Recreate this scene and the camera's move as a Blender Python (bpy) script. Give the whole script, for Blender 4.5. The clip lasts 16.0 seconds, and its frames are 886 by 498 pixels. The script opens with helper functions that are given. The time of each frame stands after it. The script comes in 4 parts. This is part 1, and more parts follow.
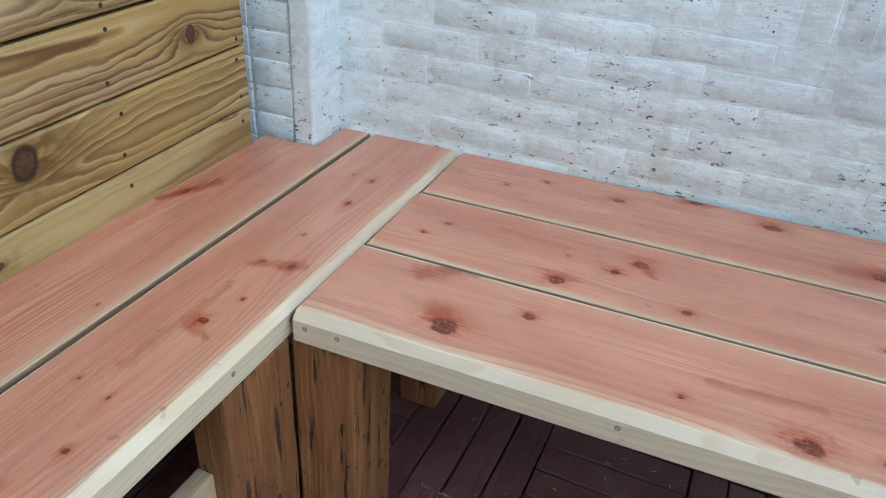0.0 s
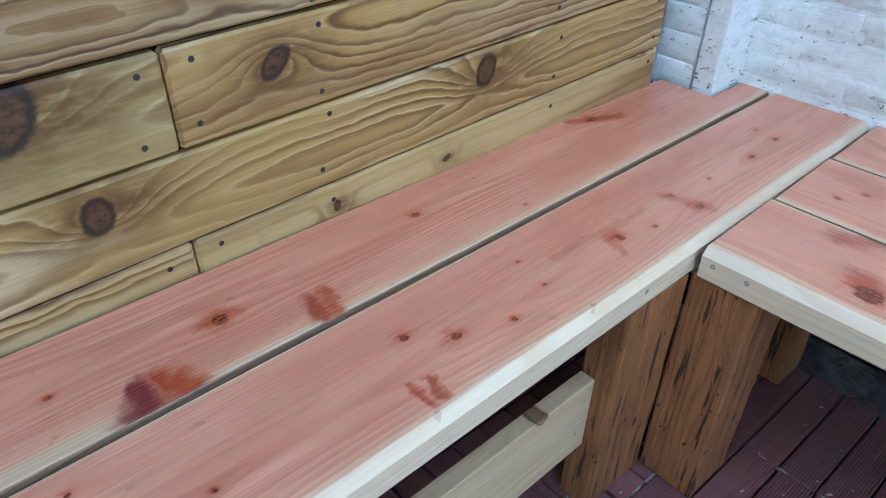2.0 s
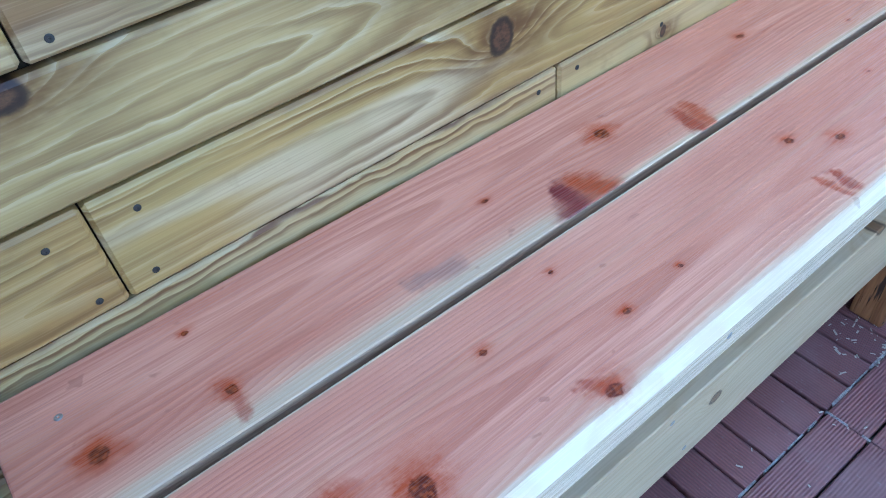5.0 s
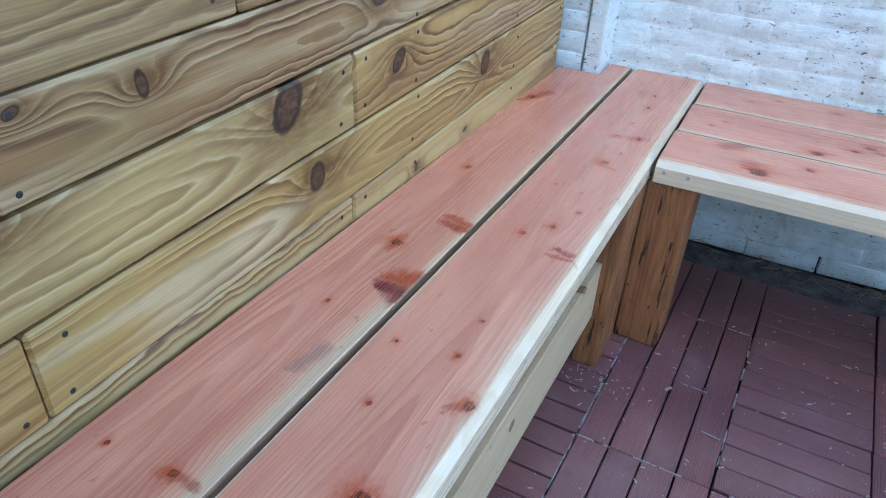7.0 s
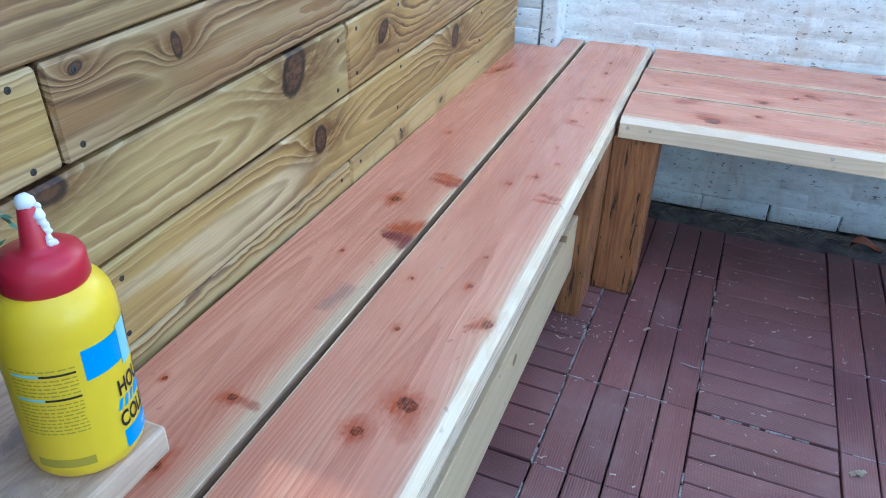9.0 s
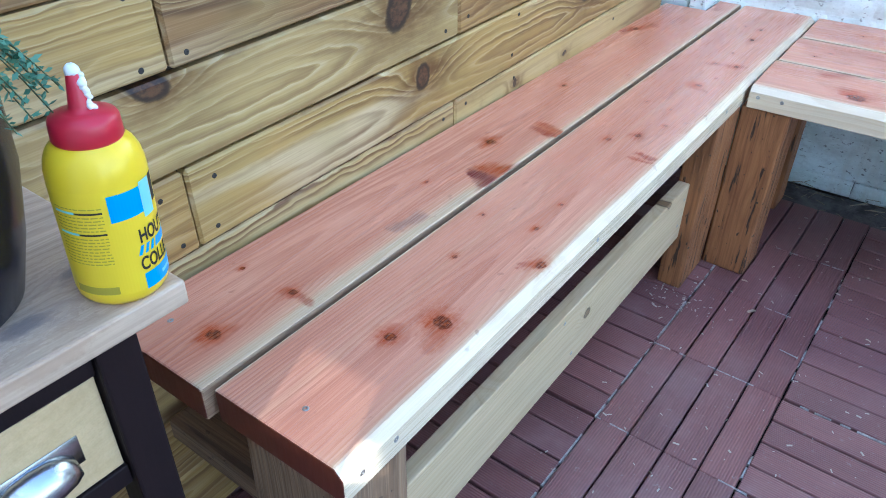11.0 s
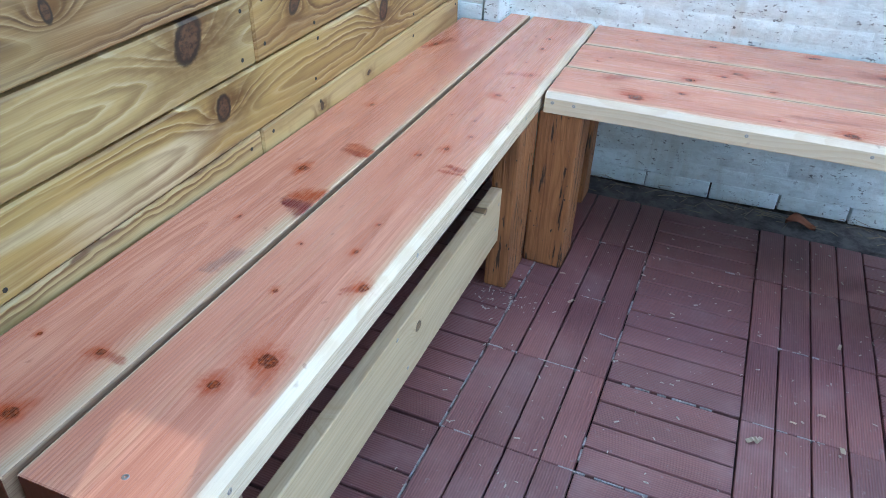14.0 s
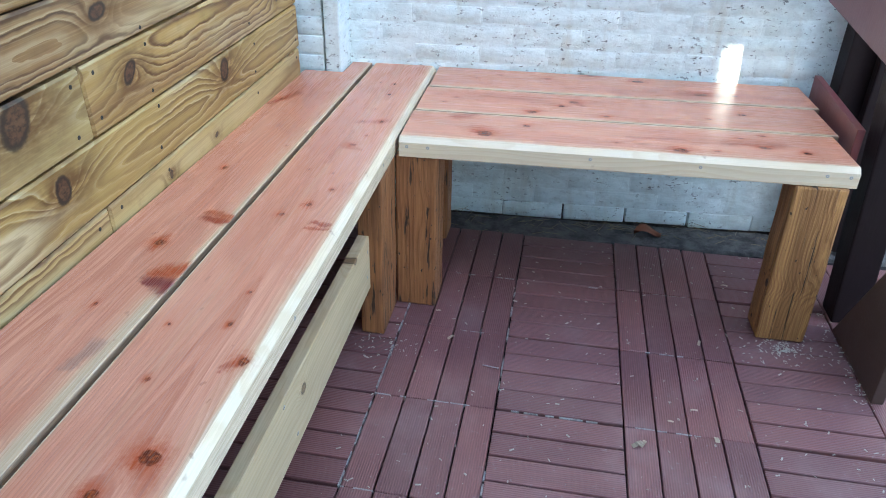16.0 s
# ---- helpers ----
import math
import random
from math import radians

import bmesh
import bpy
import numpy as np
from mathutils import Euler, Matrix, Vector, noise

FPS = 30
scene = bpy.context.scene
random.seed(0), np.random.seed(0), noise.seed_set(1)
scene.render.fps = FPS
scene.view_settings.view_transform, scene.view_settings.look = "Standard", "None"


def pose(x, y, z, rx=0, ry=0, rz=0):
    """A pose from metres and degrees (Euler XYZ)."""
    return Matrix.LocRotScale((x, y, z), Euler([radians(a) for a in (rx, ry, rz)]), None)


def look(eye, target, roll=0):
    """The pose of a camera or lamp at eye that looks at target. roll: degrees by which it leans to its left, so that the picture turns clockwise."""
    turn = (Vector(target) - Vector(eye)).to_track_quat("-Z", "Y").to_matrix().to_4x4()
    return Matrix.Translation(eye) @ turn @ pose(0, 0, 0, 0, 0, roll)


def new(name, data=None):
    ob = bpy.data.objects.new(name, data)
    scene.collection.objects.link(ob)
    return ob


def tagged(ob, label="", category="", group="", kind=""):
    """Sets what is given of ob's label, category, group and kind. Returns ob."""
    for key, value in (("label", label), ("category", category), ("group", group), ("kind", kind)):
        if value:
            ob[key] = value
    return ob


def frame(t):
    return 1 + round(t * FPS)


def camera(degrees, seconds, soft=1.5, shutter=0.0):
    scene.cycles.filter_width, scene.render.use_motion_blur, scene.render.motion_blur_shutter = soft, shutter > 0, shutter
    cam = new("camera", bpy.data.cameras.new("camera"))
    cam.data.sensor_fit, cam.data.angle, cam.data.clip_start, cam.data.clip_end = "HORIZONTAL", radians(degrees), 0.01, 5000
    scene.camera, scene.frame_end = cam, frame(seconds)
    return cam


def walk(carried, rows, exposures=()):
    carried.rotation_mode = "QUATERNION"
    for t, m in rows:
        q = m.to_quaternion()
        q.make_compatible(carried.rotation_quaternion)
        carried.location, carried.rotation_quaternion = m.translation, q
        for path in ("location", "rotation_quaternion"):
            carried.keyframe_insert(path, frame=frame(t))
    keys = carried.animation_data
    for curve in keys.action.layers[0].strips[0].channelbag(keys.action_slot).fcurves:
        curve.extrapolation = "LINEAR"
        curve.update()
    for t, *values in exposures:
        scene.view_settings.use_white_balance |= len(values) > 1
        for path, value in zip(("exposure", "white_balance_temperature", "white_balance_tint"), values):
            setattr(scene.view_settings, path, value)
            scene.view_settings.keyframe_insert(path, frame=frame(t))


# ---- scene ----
cam = camera(63.0, 16.0, 1.0)
PATH = [
    (0, (0.96, -1.301, 1.162), (0.31, 0.285, 0.132), 3.4),
    (0.5, (0.943, -1.306, 1.164), (0.152, 0.204, 0.118), 2.9),
    (1, (0.924, -1.317, 1.157), (0.005, 0.101, 0.086), 3.6),
    (1.5, (0.884, -1.361, 1.145), (-0.234, -0.122, 0.043), 2.4),
    (2, (0.814, -1.498, 1.13), (-0.373, -0.365, -0.013), 2.2),
    (2.5, (0.757, -1.63, 1.103), (-0.521, -0.641, -0.075), 1.5),
    (3, (0.733, -1.712, 1.108), (-0.579, -0.871, -0.146), 1.2),
    (3.5, (0.698, -1.761, 1.089), (-0.678, -1.085, -0.195), 0.3),
    (3.7, (0.695, -1.772, 1.084), (-0.667, -1.163, -0.248), -0.6),
    (5.8, (0.625, -1.98, 1.084), (-0.385, -0.913, -0.272), -4.5),
    (6, (0.647, -2.011, 1.109), (-0.325, -0.856, -0.203), -2.1),
    (6.5, (0.707, -2.075, 1.167), (-0.171, -0.698, 0.012), 2.7),
    (7, (0.668, -2.18, 1.195), (-0.072, -0.648, 0.143), 3.7),
    (7.5, (0.665, -2.263, 1.201), (-0.009, -0.686, 0.172), 2.9),
    (8, (0.662, -2.305, 1.199), (0.01, -0.705, 0.191), 2.5),
    (8.5, (0.656, -2.327, 1.181), (0.025, -0.719, 0.173), 2.3),
    (9, (0.65, -2.341, 1.161), (0.028, -0.749, 0.124), 1.6),
    (9.5, (0.671, -2.327, 1.161), (-0.133, -0.839, 0.094), 1.4),
    (10, (0.72, -2.331, 1.158), (-0.218, -0.94, 0.068), 1.1),
    (10.2, (0.743, -2.333, 1.164), (-0.22, -0.973, 0.057), 0.5),
    (12.3, (0.845, -2.327, 1.131), (-0.133, -1.002, -0.005), 1.0),
    (12.5, (0.844, -2.325, 1.136), (-0.135, -1.001, 0.001), 0.7),
    (13, (0.837, -2.328, 1.141), (-0.131, -0.994, 0.01), 0.5),
    (13.5, (0.836, -2.323, 1.162), (-0.01, -0.898, 0.041), 2.5),
    (14, (0.833, -2.312, 1.171), (0.232, -0.745, 0.083), 2.5),
    (14.5, (0.825, -2.296, 1.172), (0.41, -0.651, 0.113), 1.3),
    (15, (0.819, -2.302, 1.181), (0.493, -0.615, 0.157), 1.6),
    (15.5, (0.816, -2.307, 1.187), (0.526, -0.602, 0.182), 1.6),
    (16, (0.815, -2.306, 1.188), (0.552, -0.587, 0.201), 1.3),
]
EXPOSURES = [(0, 2.08, 6650, 6), (1.5, 2.15, 6150, 6), (3.5, 2.44, 4950, 6), (6, 2.58, 4850, 2), (7, 2.38, 5500, 5), (9, 2.5, 5600, 6), (12.5, 2.72, 5500, 5), (14, 2.55, 5800, 5), (16, 2.58, 6000, 3)]
walk(cam, [(t, look(eye, target, roll)) for t, eye, target, roll in PATH], EXPOSURES)

# ---- world and light ----
SUN_FROM = Vector((0.28, -0.78, 0.72)).normalized()
world = bpy.data.worlds.new("sky")
scene.world = world
world.use_nodes = True
wn = world.node_tree.nodes
sky = wn.new("ShaderNodeTexSky")
sky.sky_type = "NISHITA"
sky.sun_disc = False
sky.sun_elevation = math.asin(SUN_FROM.z)
sky.sun_rotation = math.atan2(SUN_FROM.x, SUN_FROM.y)
world.node_tree.links.new(sky.outputs[0], wn["Background"].inputs[0])
wn["Background"].inputs[1].default_value = 0.15
sun_data = bpy.data.lights.new("sun", "SUN")
sun_data.energy, sun_data.angle, sun_data.color = 4.5, radians(0.35), (1.0, 0.94, 0.84)
sun = new("sun", sun_data)
sun.matrix_world = look(SUN_FROM * 8, (0, 0, 0))


# ---- node helpers ----
class Nodes:
    def __init__(self, name):
        self.mat = bpy.data.materials.new(name)
        self.mat.use_nodes = True
        self.t = self.mat.node_tree
        self.bsdf = self.t.nodes["Principled BSDF"]

    def put(self, socket, v):
        if isinstance(v, bpy.types.NodeSocket):
            self.t.links.new(v, socket)
        elif v is not None:
            socket.default_value = v

    def math(self, op, a, b=None, c=None, clamp=False):
        n = self.t.nodes.new("ShaderNodeMath")
        n.operation, n.use_clamp = op, clamp
        for s, v in zip(n.inputs, (a, b, c)):
            self.put(s, v)
        return n.outputs[0]

    def add(self, a, b): return self.math("ADD", a, b)
    def sub(self, a, b): return self.math("SUBTRACT", a, b)
    def mul(self, a, b): return self.math("MULTIPLY", a, b)

    def ramp(self, v, lo, hi, a=0.0, b=1.0):
        n = self.t.nodes.new("ShaderNodeMapRange")
        n.interpolation_type = "SMOOTHSTEP"
        for s, x in zip(n.inputs, (v, lo, hi, a, b)):
            self.put(s, x)
        return n.outputs[0]

    def coords(self, kind="Object"):
        n = self.t.nodes.new("ShaderNodeTexCoord")
        return n.outputs[kind]

    def split(self, v):
        n = self.t.nodes.new("ShaderNodeSeparateXYZ")
        self.put(n.inputs[0], v)
        return n.outputs

    def join(self, x, y, z=0.0):
        n = self.t.nodes.new("ShaderNodeCombineXYZ")
        for s, v in zip(n.inputs, (x, y, z)):
            self.put(s, v)
        return n.outputs[0]

    def noise(self, v, scale, detail=3.0, rough=0.5, out=0):
        n = self.t.nodes.new("ShaderNodeTexNoise")
        self.put(n.inputs["Vector"], v)
        n.inputs["Scale"].default_value, n.inputs["Detail"].default_value, n.inputs["Roughness"].default_value = scale, detail, rough
        return n.outputs[out]

    def vmul(self, v, xyz):
        n = self.t.nodes.new("ShaderNodeVectorMath")
        n.operation = "MULTIPLY"
        self.put(n.inputs[0], v)
        self.put(n.inputs[1], xyz)
        return n.outputs[0]

    def vadd(self, v, w):
        n = self.t.nodes.new("ShaderNodeVectorMath")
        self.put(n.inputs[0], v)
        self.put(n.inputs[1], w)
        return n.outputs[0]

    def mix(self, f, a, b, mode="MIX"):
        n = self.t.nodes.new("ShaderNodeMix")
        n.data_type, n.blend_type = "RGBA", mode
        self.put(n.inputs[0], f)
        for s, v in ((n.inputs[6], a), (n.inputs[7], b)):
            self.put(s, (*v, 1.0) if isinstance(v, tuple) else v)
        return n.outputs[2]

    def random(self):
        return self.t.nodes.new("ShaderNodeObjectInfo").outputs["Random"]

    def finish(self, color, rough=0.5, bump=None, height=0.002, strength=1.0, metal=0.0, spec=0.5):
        self.put(self.bsdf.inputs["Base Color"], (*color, 1.0) if isinstance(color, tuple) else color)
        self.put(self.bsdf.inputs["Roughness"], rough)
        self.bsdf.inputs["Metallic"].default_value = metal
        self.bsdf.inputs["Specular IOR Level"].default_value = spec
        if bump is not None:
            n = self.t.nodes.new("ShaderNodeBump")
            n.inputs["Strength"].default_value, n.inputs["Distance"].default_value = strength, height
            self.put(n.inputs["Height"], bump)
            self.t.links.new(n.outputs[0], self.bsdf.inputs["Normal"])
        return self.mat


def wood(name, early, late, knots=(), heart=(0.2, 0.05, 0.03), halo=(0.4, 0.15, 0.08), halo_size=2.2, centre=0.0, depth=0.05, wander=0.09,
         freq=90.0, contrast=0.7, seed=0.0, rough=0.45, grime=0.25, fibre=0.25, spread=1.0, relief=0.0012, core_size=0.8, sharp=1.8, streaks=0.25, zones=0.0, zone=(0.3, 0.15, 0.06), cracks=0.0, core_mix=0.9, warping=1.2, gloss_vary=0.2, fine_rings=0.3, ring_dark=0.92, split_len=2.2):
    """Sawn wood with its grain along local x and growth rings cut flat; knots: (x, y, radius, stretch)."""
    k = Nodes(name)
    co = k.vadd(k.coords(), (0, 0, 0))
    x, y, z = k.split(co)
    rnd = k.mul(k.random(), 37.0 * spread)
    moved = k.join(k.add(k.add(x, rnd), seed * 3.17), y, k.add(z, seed))
    slow = k.noise(k.vmul(moved, (1.0, 2.5, 2.5)), 1.6, 2.0)
    mid = k.noise(k.vmul(moved, (3.0, 14.0, 14.0)), 2.0, 2.0)
    yy = k.add(y, k.mul(k.sub(mid, 0.5), 0.022))
    h = k.add(k.add(depth, k.mul(k.sub(slow, 0.5), wander * 2)), k.mul(z, 0.9))
    dy = k.sub(yy, centre)
    ring_r = k.math("SQRT", k.add(k.mul(dy, dy), k.mul(h, h)))
    phase = k.mul(ring_r, freq)
    core = glow = rim = None
    warp = k.split(k.noise(k.vmul(moved, (1.0, 1.6, 1.0)), 55.0, 5.0, 0.7, 1))
    wx, wy = k.sub(warp[0], 0.5), k.sub(warp[1], 0.5)
    for kx, ky, r, stretch in knots:
        ax = k.mul(k.add(k.sub(x, kx), k.mul(wx, r * warping)), 1.0 / stretch)
        ay = k.add(k.sub(y, ky), k.mul(wy, r * warping))
        d = k.math("SQRT", k.add(k.mul(ax, ax), k.mul(ay, ay)))
        phase = k.add(phase, k.mul(k.math("POWER", 2.718, k.mul(d, -1.0 / (r * 1.6))), 6.0))
        c = k.ramp(d, r * core_size * 0.6, r * core_size * 1.15, 1.0, 0.0)
        o = k.mul(k.ramp(d, r * core_size * 0.68, r * core_size * 0.92, 0.0, 1.0), k.ramp(d, r * core_size * 1.02, r * core_size * 1.4, 1.0, 0.0))
        g = k.math("POWER", 2.718, k.mul(k.mul(d, d), -1.0 / (r * halo_size) ** 2))
        core = c if core is None else k.math("MAXIMUM", core, c)
        rim = o if rim is None else k.math("MAXIMUM", rim, o)
        glow = g if glow is None else k.math("MAXIMUM", glow, g)
    s = k.math("SINE", k.mul(phase, 6.2832))
    ring = k.math("POWER", k.add(k.mul(s, 0.5), 0.5), sharp)
    s2 = k.math("SINE", k.mul(phase, 6.2832 * 3.17))
    ring = k.add(k.mul(ring, 1.0 - fine_rings), k.mul(k.add(k.mul(s2, 0.5), 0.5), fine_rings))
    fib = k.noise(k.vmul(moved, (5.0, 240.0, 240.0)), 1.5, 3.0)
    blot = k.noise(k.vmul(moved, (2.0, 6.0, 6.0)), 3.0, 4.0)
    col = k.mix(k.mul(ring, contrast), early, late)
    col = k.mix(k.ramp(fib, 0.38, 0.68, 0.0, fibre), col, tuple(c * 0.6 for c in late))
    long_streak = k.noise(k.vmul(moved, (0.7, 42.0, 42.0)), 1.3, 4.0, 0.6)
    col = k.mix(k.ramp(long_streak, 0.42, 0.72, 0.0, streaks), col, tuple(c * 0.72 for c in late))
    col = k.mix(k.ramp(long_streak, 0.48, 0.30, 0.0, streaks * 0.8), col, tuple(min(1.0, c * 1.18) for c in early))
    if zones:
        zn = k.noise(k.vmul(moved, (0.9, 7.0, 7.0)), 1.7, 3.0)
        col = k.mix(k.ramp(zn, 0.48, 0.60, 0.0, zones), col, k.mix(ring, zone, tuple(c * 0.55 for c in zone)))
    col = k.mix(k.ramp(blot, 0.45, 0.8, 0.0, grime), col, tuple(c * 0.62 for c in late))
    if core is not None:
        col = k.mix(k.mul(k.mul(glow, 0.9), k.ramp(k.noise(k.vmul(moved, (30.0, 90.0, 30.0)), 1.0, 4.0, 0.7), 0.28, 0.6, 0.45, 1.0)), col, halo)
        col = k.mix(k.mul(core, core_mix), col, k.mix(k.noise(moved, 220.0), heart, tuple(c * 0.4 for c in halo)))
        col = k.mix(k.mul(rim, core_mix * ring_dark), col, tuple(c * 0.3 for c in heart))
    bump = k.add(k.mul(fib, 0.5), k.mul(ring, 0.35))
    if cracks:
        cr = k.noise(k.vmul(moved, (split_len, 75.0, 75.0)), 1.0, 3.0, 0.6)
        split = k.mul(k.ramp(cr, 0.595, 0.65), cracks)
        pit = k.mul(k.ramp(k.noise(k.vmul(moved, (1.0, 2.0, 2.0)), 48.0, 2.0), 0.68, 0.72), cracks)
        dark = k.math("MAXIMUM", split, pit)
        col = k.mix(dark, col, (0.02, 0.012, 0.008))
        bump = k.sub(bump, k.mul(dark, 1.5))
    return k.finish(col, k.add(rough, k.mul(k.sub(blot, 0.5), gloss_vary)), bump, relief, 0.6)


def pine(name, early, late, knots=(), seed=0.0, centre=0.0, depth=0.04, wander=0.06, freq=70.0, contrast=0.8, brown=0.4, cream=0.6, fresh=0.3, rough=0.5):
    """Planed treated pine, grain along local x: flat-cut growth rings of uneven width with a sharp late edge, cream and brown zones, resinous knots (x, y, radius, stretch)."""
    k = Nodes(name)
    co = k.coords()
    x, y, z = k.split(co)
    moved = k.join(k.add(k.add(x, k.mul(k.random(), 37.0)), seed * 3.17), y, k.add(z, seed))
    slow = k.noise(k.vmul(moved, (0.45, 1.6, 1.6)), 1.5, 1.0)
    wave = k.noise(k.vmul(moved, (2.6, 9.0, 9.0)), 1.6, 2.0)
    fine = k.noise(k.vmul(moved, (14.0, 60.0, 60.0)), 1.5, 2.0)
    curl = k.noise(k.vmul(moved, (11.0, 22.0, 22.0)), 1.5, 2.0)
    dy = k.sub(k.add(k.add(y, k.add(k.mul(k.sub(wave, 0.5), 0.020), k.mul(k.sub(curl, 0.5), 0.013))), k.mul(k.sub(fine, 0.5), 0.003)), centre)
    h = k.add(k.add(depth, k.mul(k.sub(slow, 0.5), wander * 2)), k.mul(z, 0.9))
    phase = k.mul(k.math("SQRT", k.add(k.mul(dy, dy), k.mul(h, h))), freq)
    warp = k.split(k.noise(moved, 42.0, 4.0, 0.65, 1))
    wx, wy = k.sub(warp[0], 0.5), k.sub(warp[1], 0.5)
    core = rim = glow = None
    for kx, ky, r, stretch in knots:
        ax, ay = k.sub(x, kx), k.sub(y, ky)
        flow = k.math("SQRT", k.add(k.math("POWER", k.mul(ax, 1 / 1.9), 2.0), k.mul(ay, ay)))
        phase = k.add(phase, k.mul(k.math("POWER", 2.718, k.mul(flow, -1.0 / (r * 1.5))), 5.5))
        cs, sn = math.cos(0.6 + kx * 9.0), math.sin(0.6 + kx * 9.0)
        tx, ty = k.add(ax, k.mul(wx, r * 0.45)), k.add(ay, k.mul(wy, r * 0.45))
        bx, by = k.mul(k.add(k.mul(tx, cs), k.mul(ty, sn)), 1.0 / (stretch * 1.15)), k.mul(k.sub(k.mul(ty, cs), k.mul(tx, sn)), 1.15)
        d = k.math("SQRT", k.add(k.mul(bx, bx), k.mul(by, by)))
        c = k.ramp(d, r * 0.80, r * 1.0, 1.0, 0.0)
        o = k.mul(k.ramp(d, r * 0.62, r * 0.88), k.ramp(d, r * 0.95, r * 1.22, 1.0, 0.0))
        gx = k.mul(k.add(k.sub(ax, r * 0.7 * (1 if int(kx * 100) % 2 else -1)), k.mul(wx, r * 2.2)), 1 / 1.9)
        gy = k.add(ay, k.mul(wy, r * 1.6))
        g = k.math("POWER", 2.718, k.mul(k.add(k.mul(gx, gx), k.mul(gy, gy)), -1.0 / (r * 2.3) ** 2))
        core = c if core is None else k.math("MAXIMUM", core, c)
        rim = o if rim is None else k.math("MAXIMUM", rim, o)
        glow = g if glow is None else k.math("MAXIMUM", glow, g)
    uneven = k.noise(k.join(k.mul(phase, 0.55), seed, 0.0), 1.0, 2.0)
    phase = k.add(phase, k.mul(uneven, 1.6))
    fr = k.math("FRACT", phase)
    ring = k.mul(k.ramp(fr, 0.40, 0.82), k.ramp(fr, 0.86, 1.0, 1.0, 0.0))
    strength = k.mul(k.ramp(k.noise(k.vmul(moved, (1.3, 7.0, 7.0)), 1.6, 2.0), 0.36, 0.56, 0.30, 1.0), k.ramp(uneven, 0.3, 0.58, 0.6, 1.0))
    tone = k.noise(k.vmul(moved, (1.0, 11.0, 11.0)), 1.3, 3.0)
    base = k.mix(k.ramp(tone, 0.50, 0.62, 0.0, cream), early, (0.58, 0.445, 0.245))
    base = k.mix(k.ramp(k.noise(k.vmul(moved, (0.7, 6.0, 6.0)), 1.5, 3.0), 0.47, 0.62, 0.0, brown), base, (0.26, 0.135, 0.050))
    base = k.mix(k.ramp(k.noise(moved, 5.0, 3.0), 0.45, 0.7, 0.0, fresh), base, (0.32, 0.245, 0.085))
    base = k.mix(k.mul(k.mul(k.ramp(fr, 0.0, 0.34, 1.0, 0.0), strength), cream * 0.8), base, (0.62, 0.49, 0.29))
    col = k.mix(k.mul(k.mul(ring, strength), contrast), base, late)
    fib = k.noise(k.vmul(moved, (4.0, 300.0, 300.0)), 1.4, 3.0)
    col = k.mix(k.ramp(fib, 0.42, 0.72, 0.0, 0.20), col, tuple(c * 1.1 for c in late))
    col = k.mix(k.ramp(fib, 0.50, 0.30, 0.0, 0.14), col, (0.60, 0.48, 0.28))
    smear = k.noise(moved, 13.0, 5.0, 0.65)
    col = k.mix(k.ramp(smear, 0.58, 0.75, 0.0, 0.30), col, (0.22, 0.135, 0.055))
    if core is not None:
        col = k.mix(k.mul(glow, k.ramp(k.noise(k.vmul(moved, (14.0, 50.0, 30.0)), 1.0, 3.0, 0.6), 0.28, 0.58, 0.25, 1.0)), col, (0.135, 0.062, 0.015))
        col = k.mix(k.mul(core, 0.93), col, k.mix(k.ramp(k.noise(k.vmul(moved, (1.0, 1.6, 1.0)), 85.0, 4.0, 0.7), 0.35, 0.62), (0.028, 0.013, 0.007), (0.105, 0.046, 0.019)))
        col = k.mix(k.mul(rim, 0.9), col, (0.022, 0.011, 0.006))
    bump = k.add(k.mul(fib, 0.35), k.mul(ring, 0.06))
    return k.finish(col, k.add(rough, k.mul(k.sub(smear, 0.5), 0.25)), bump, 0.0008, 0.5)


FLAME = {"purple": (0.19, 0.030, 0.030), "orange": (0.40, 0.070, 0.022), "burnt": (0.085, 0.018, 0.009), "red": (0.33, 0.052, 0.022), "grey": (0.30, 0.165, 0.13)}


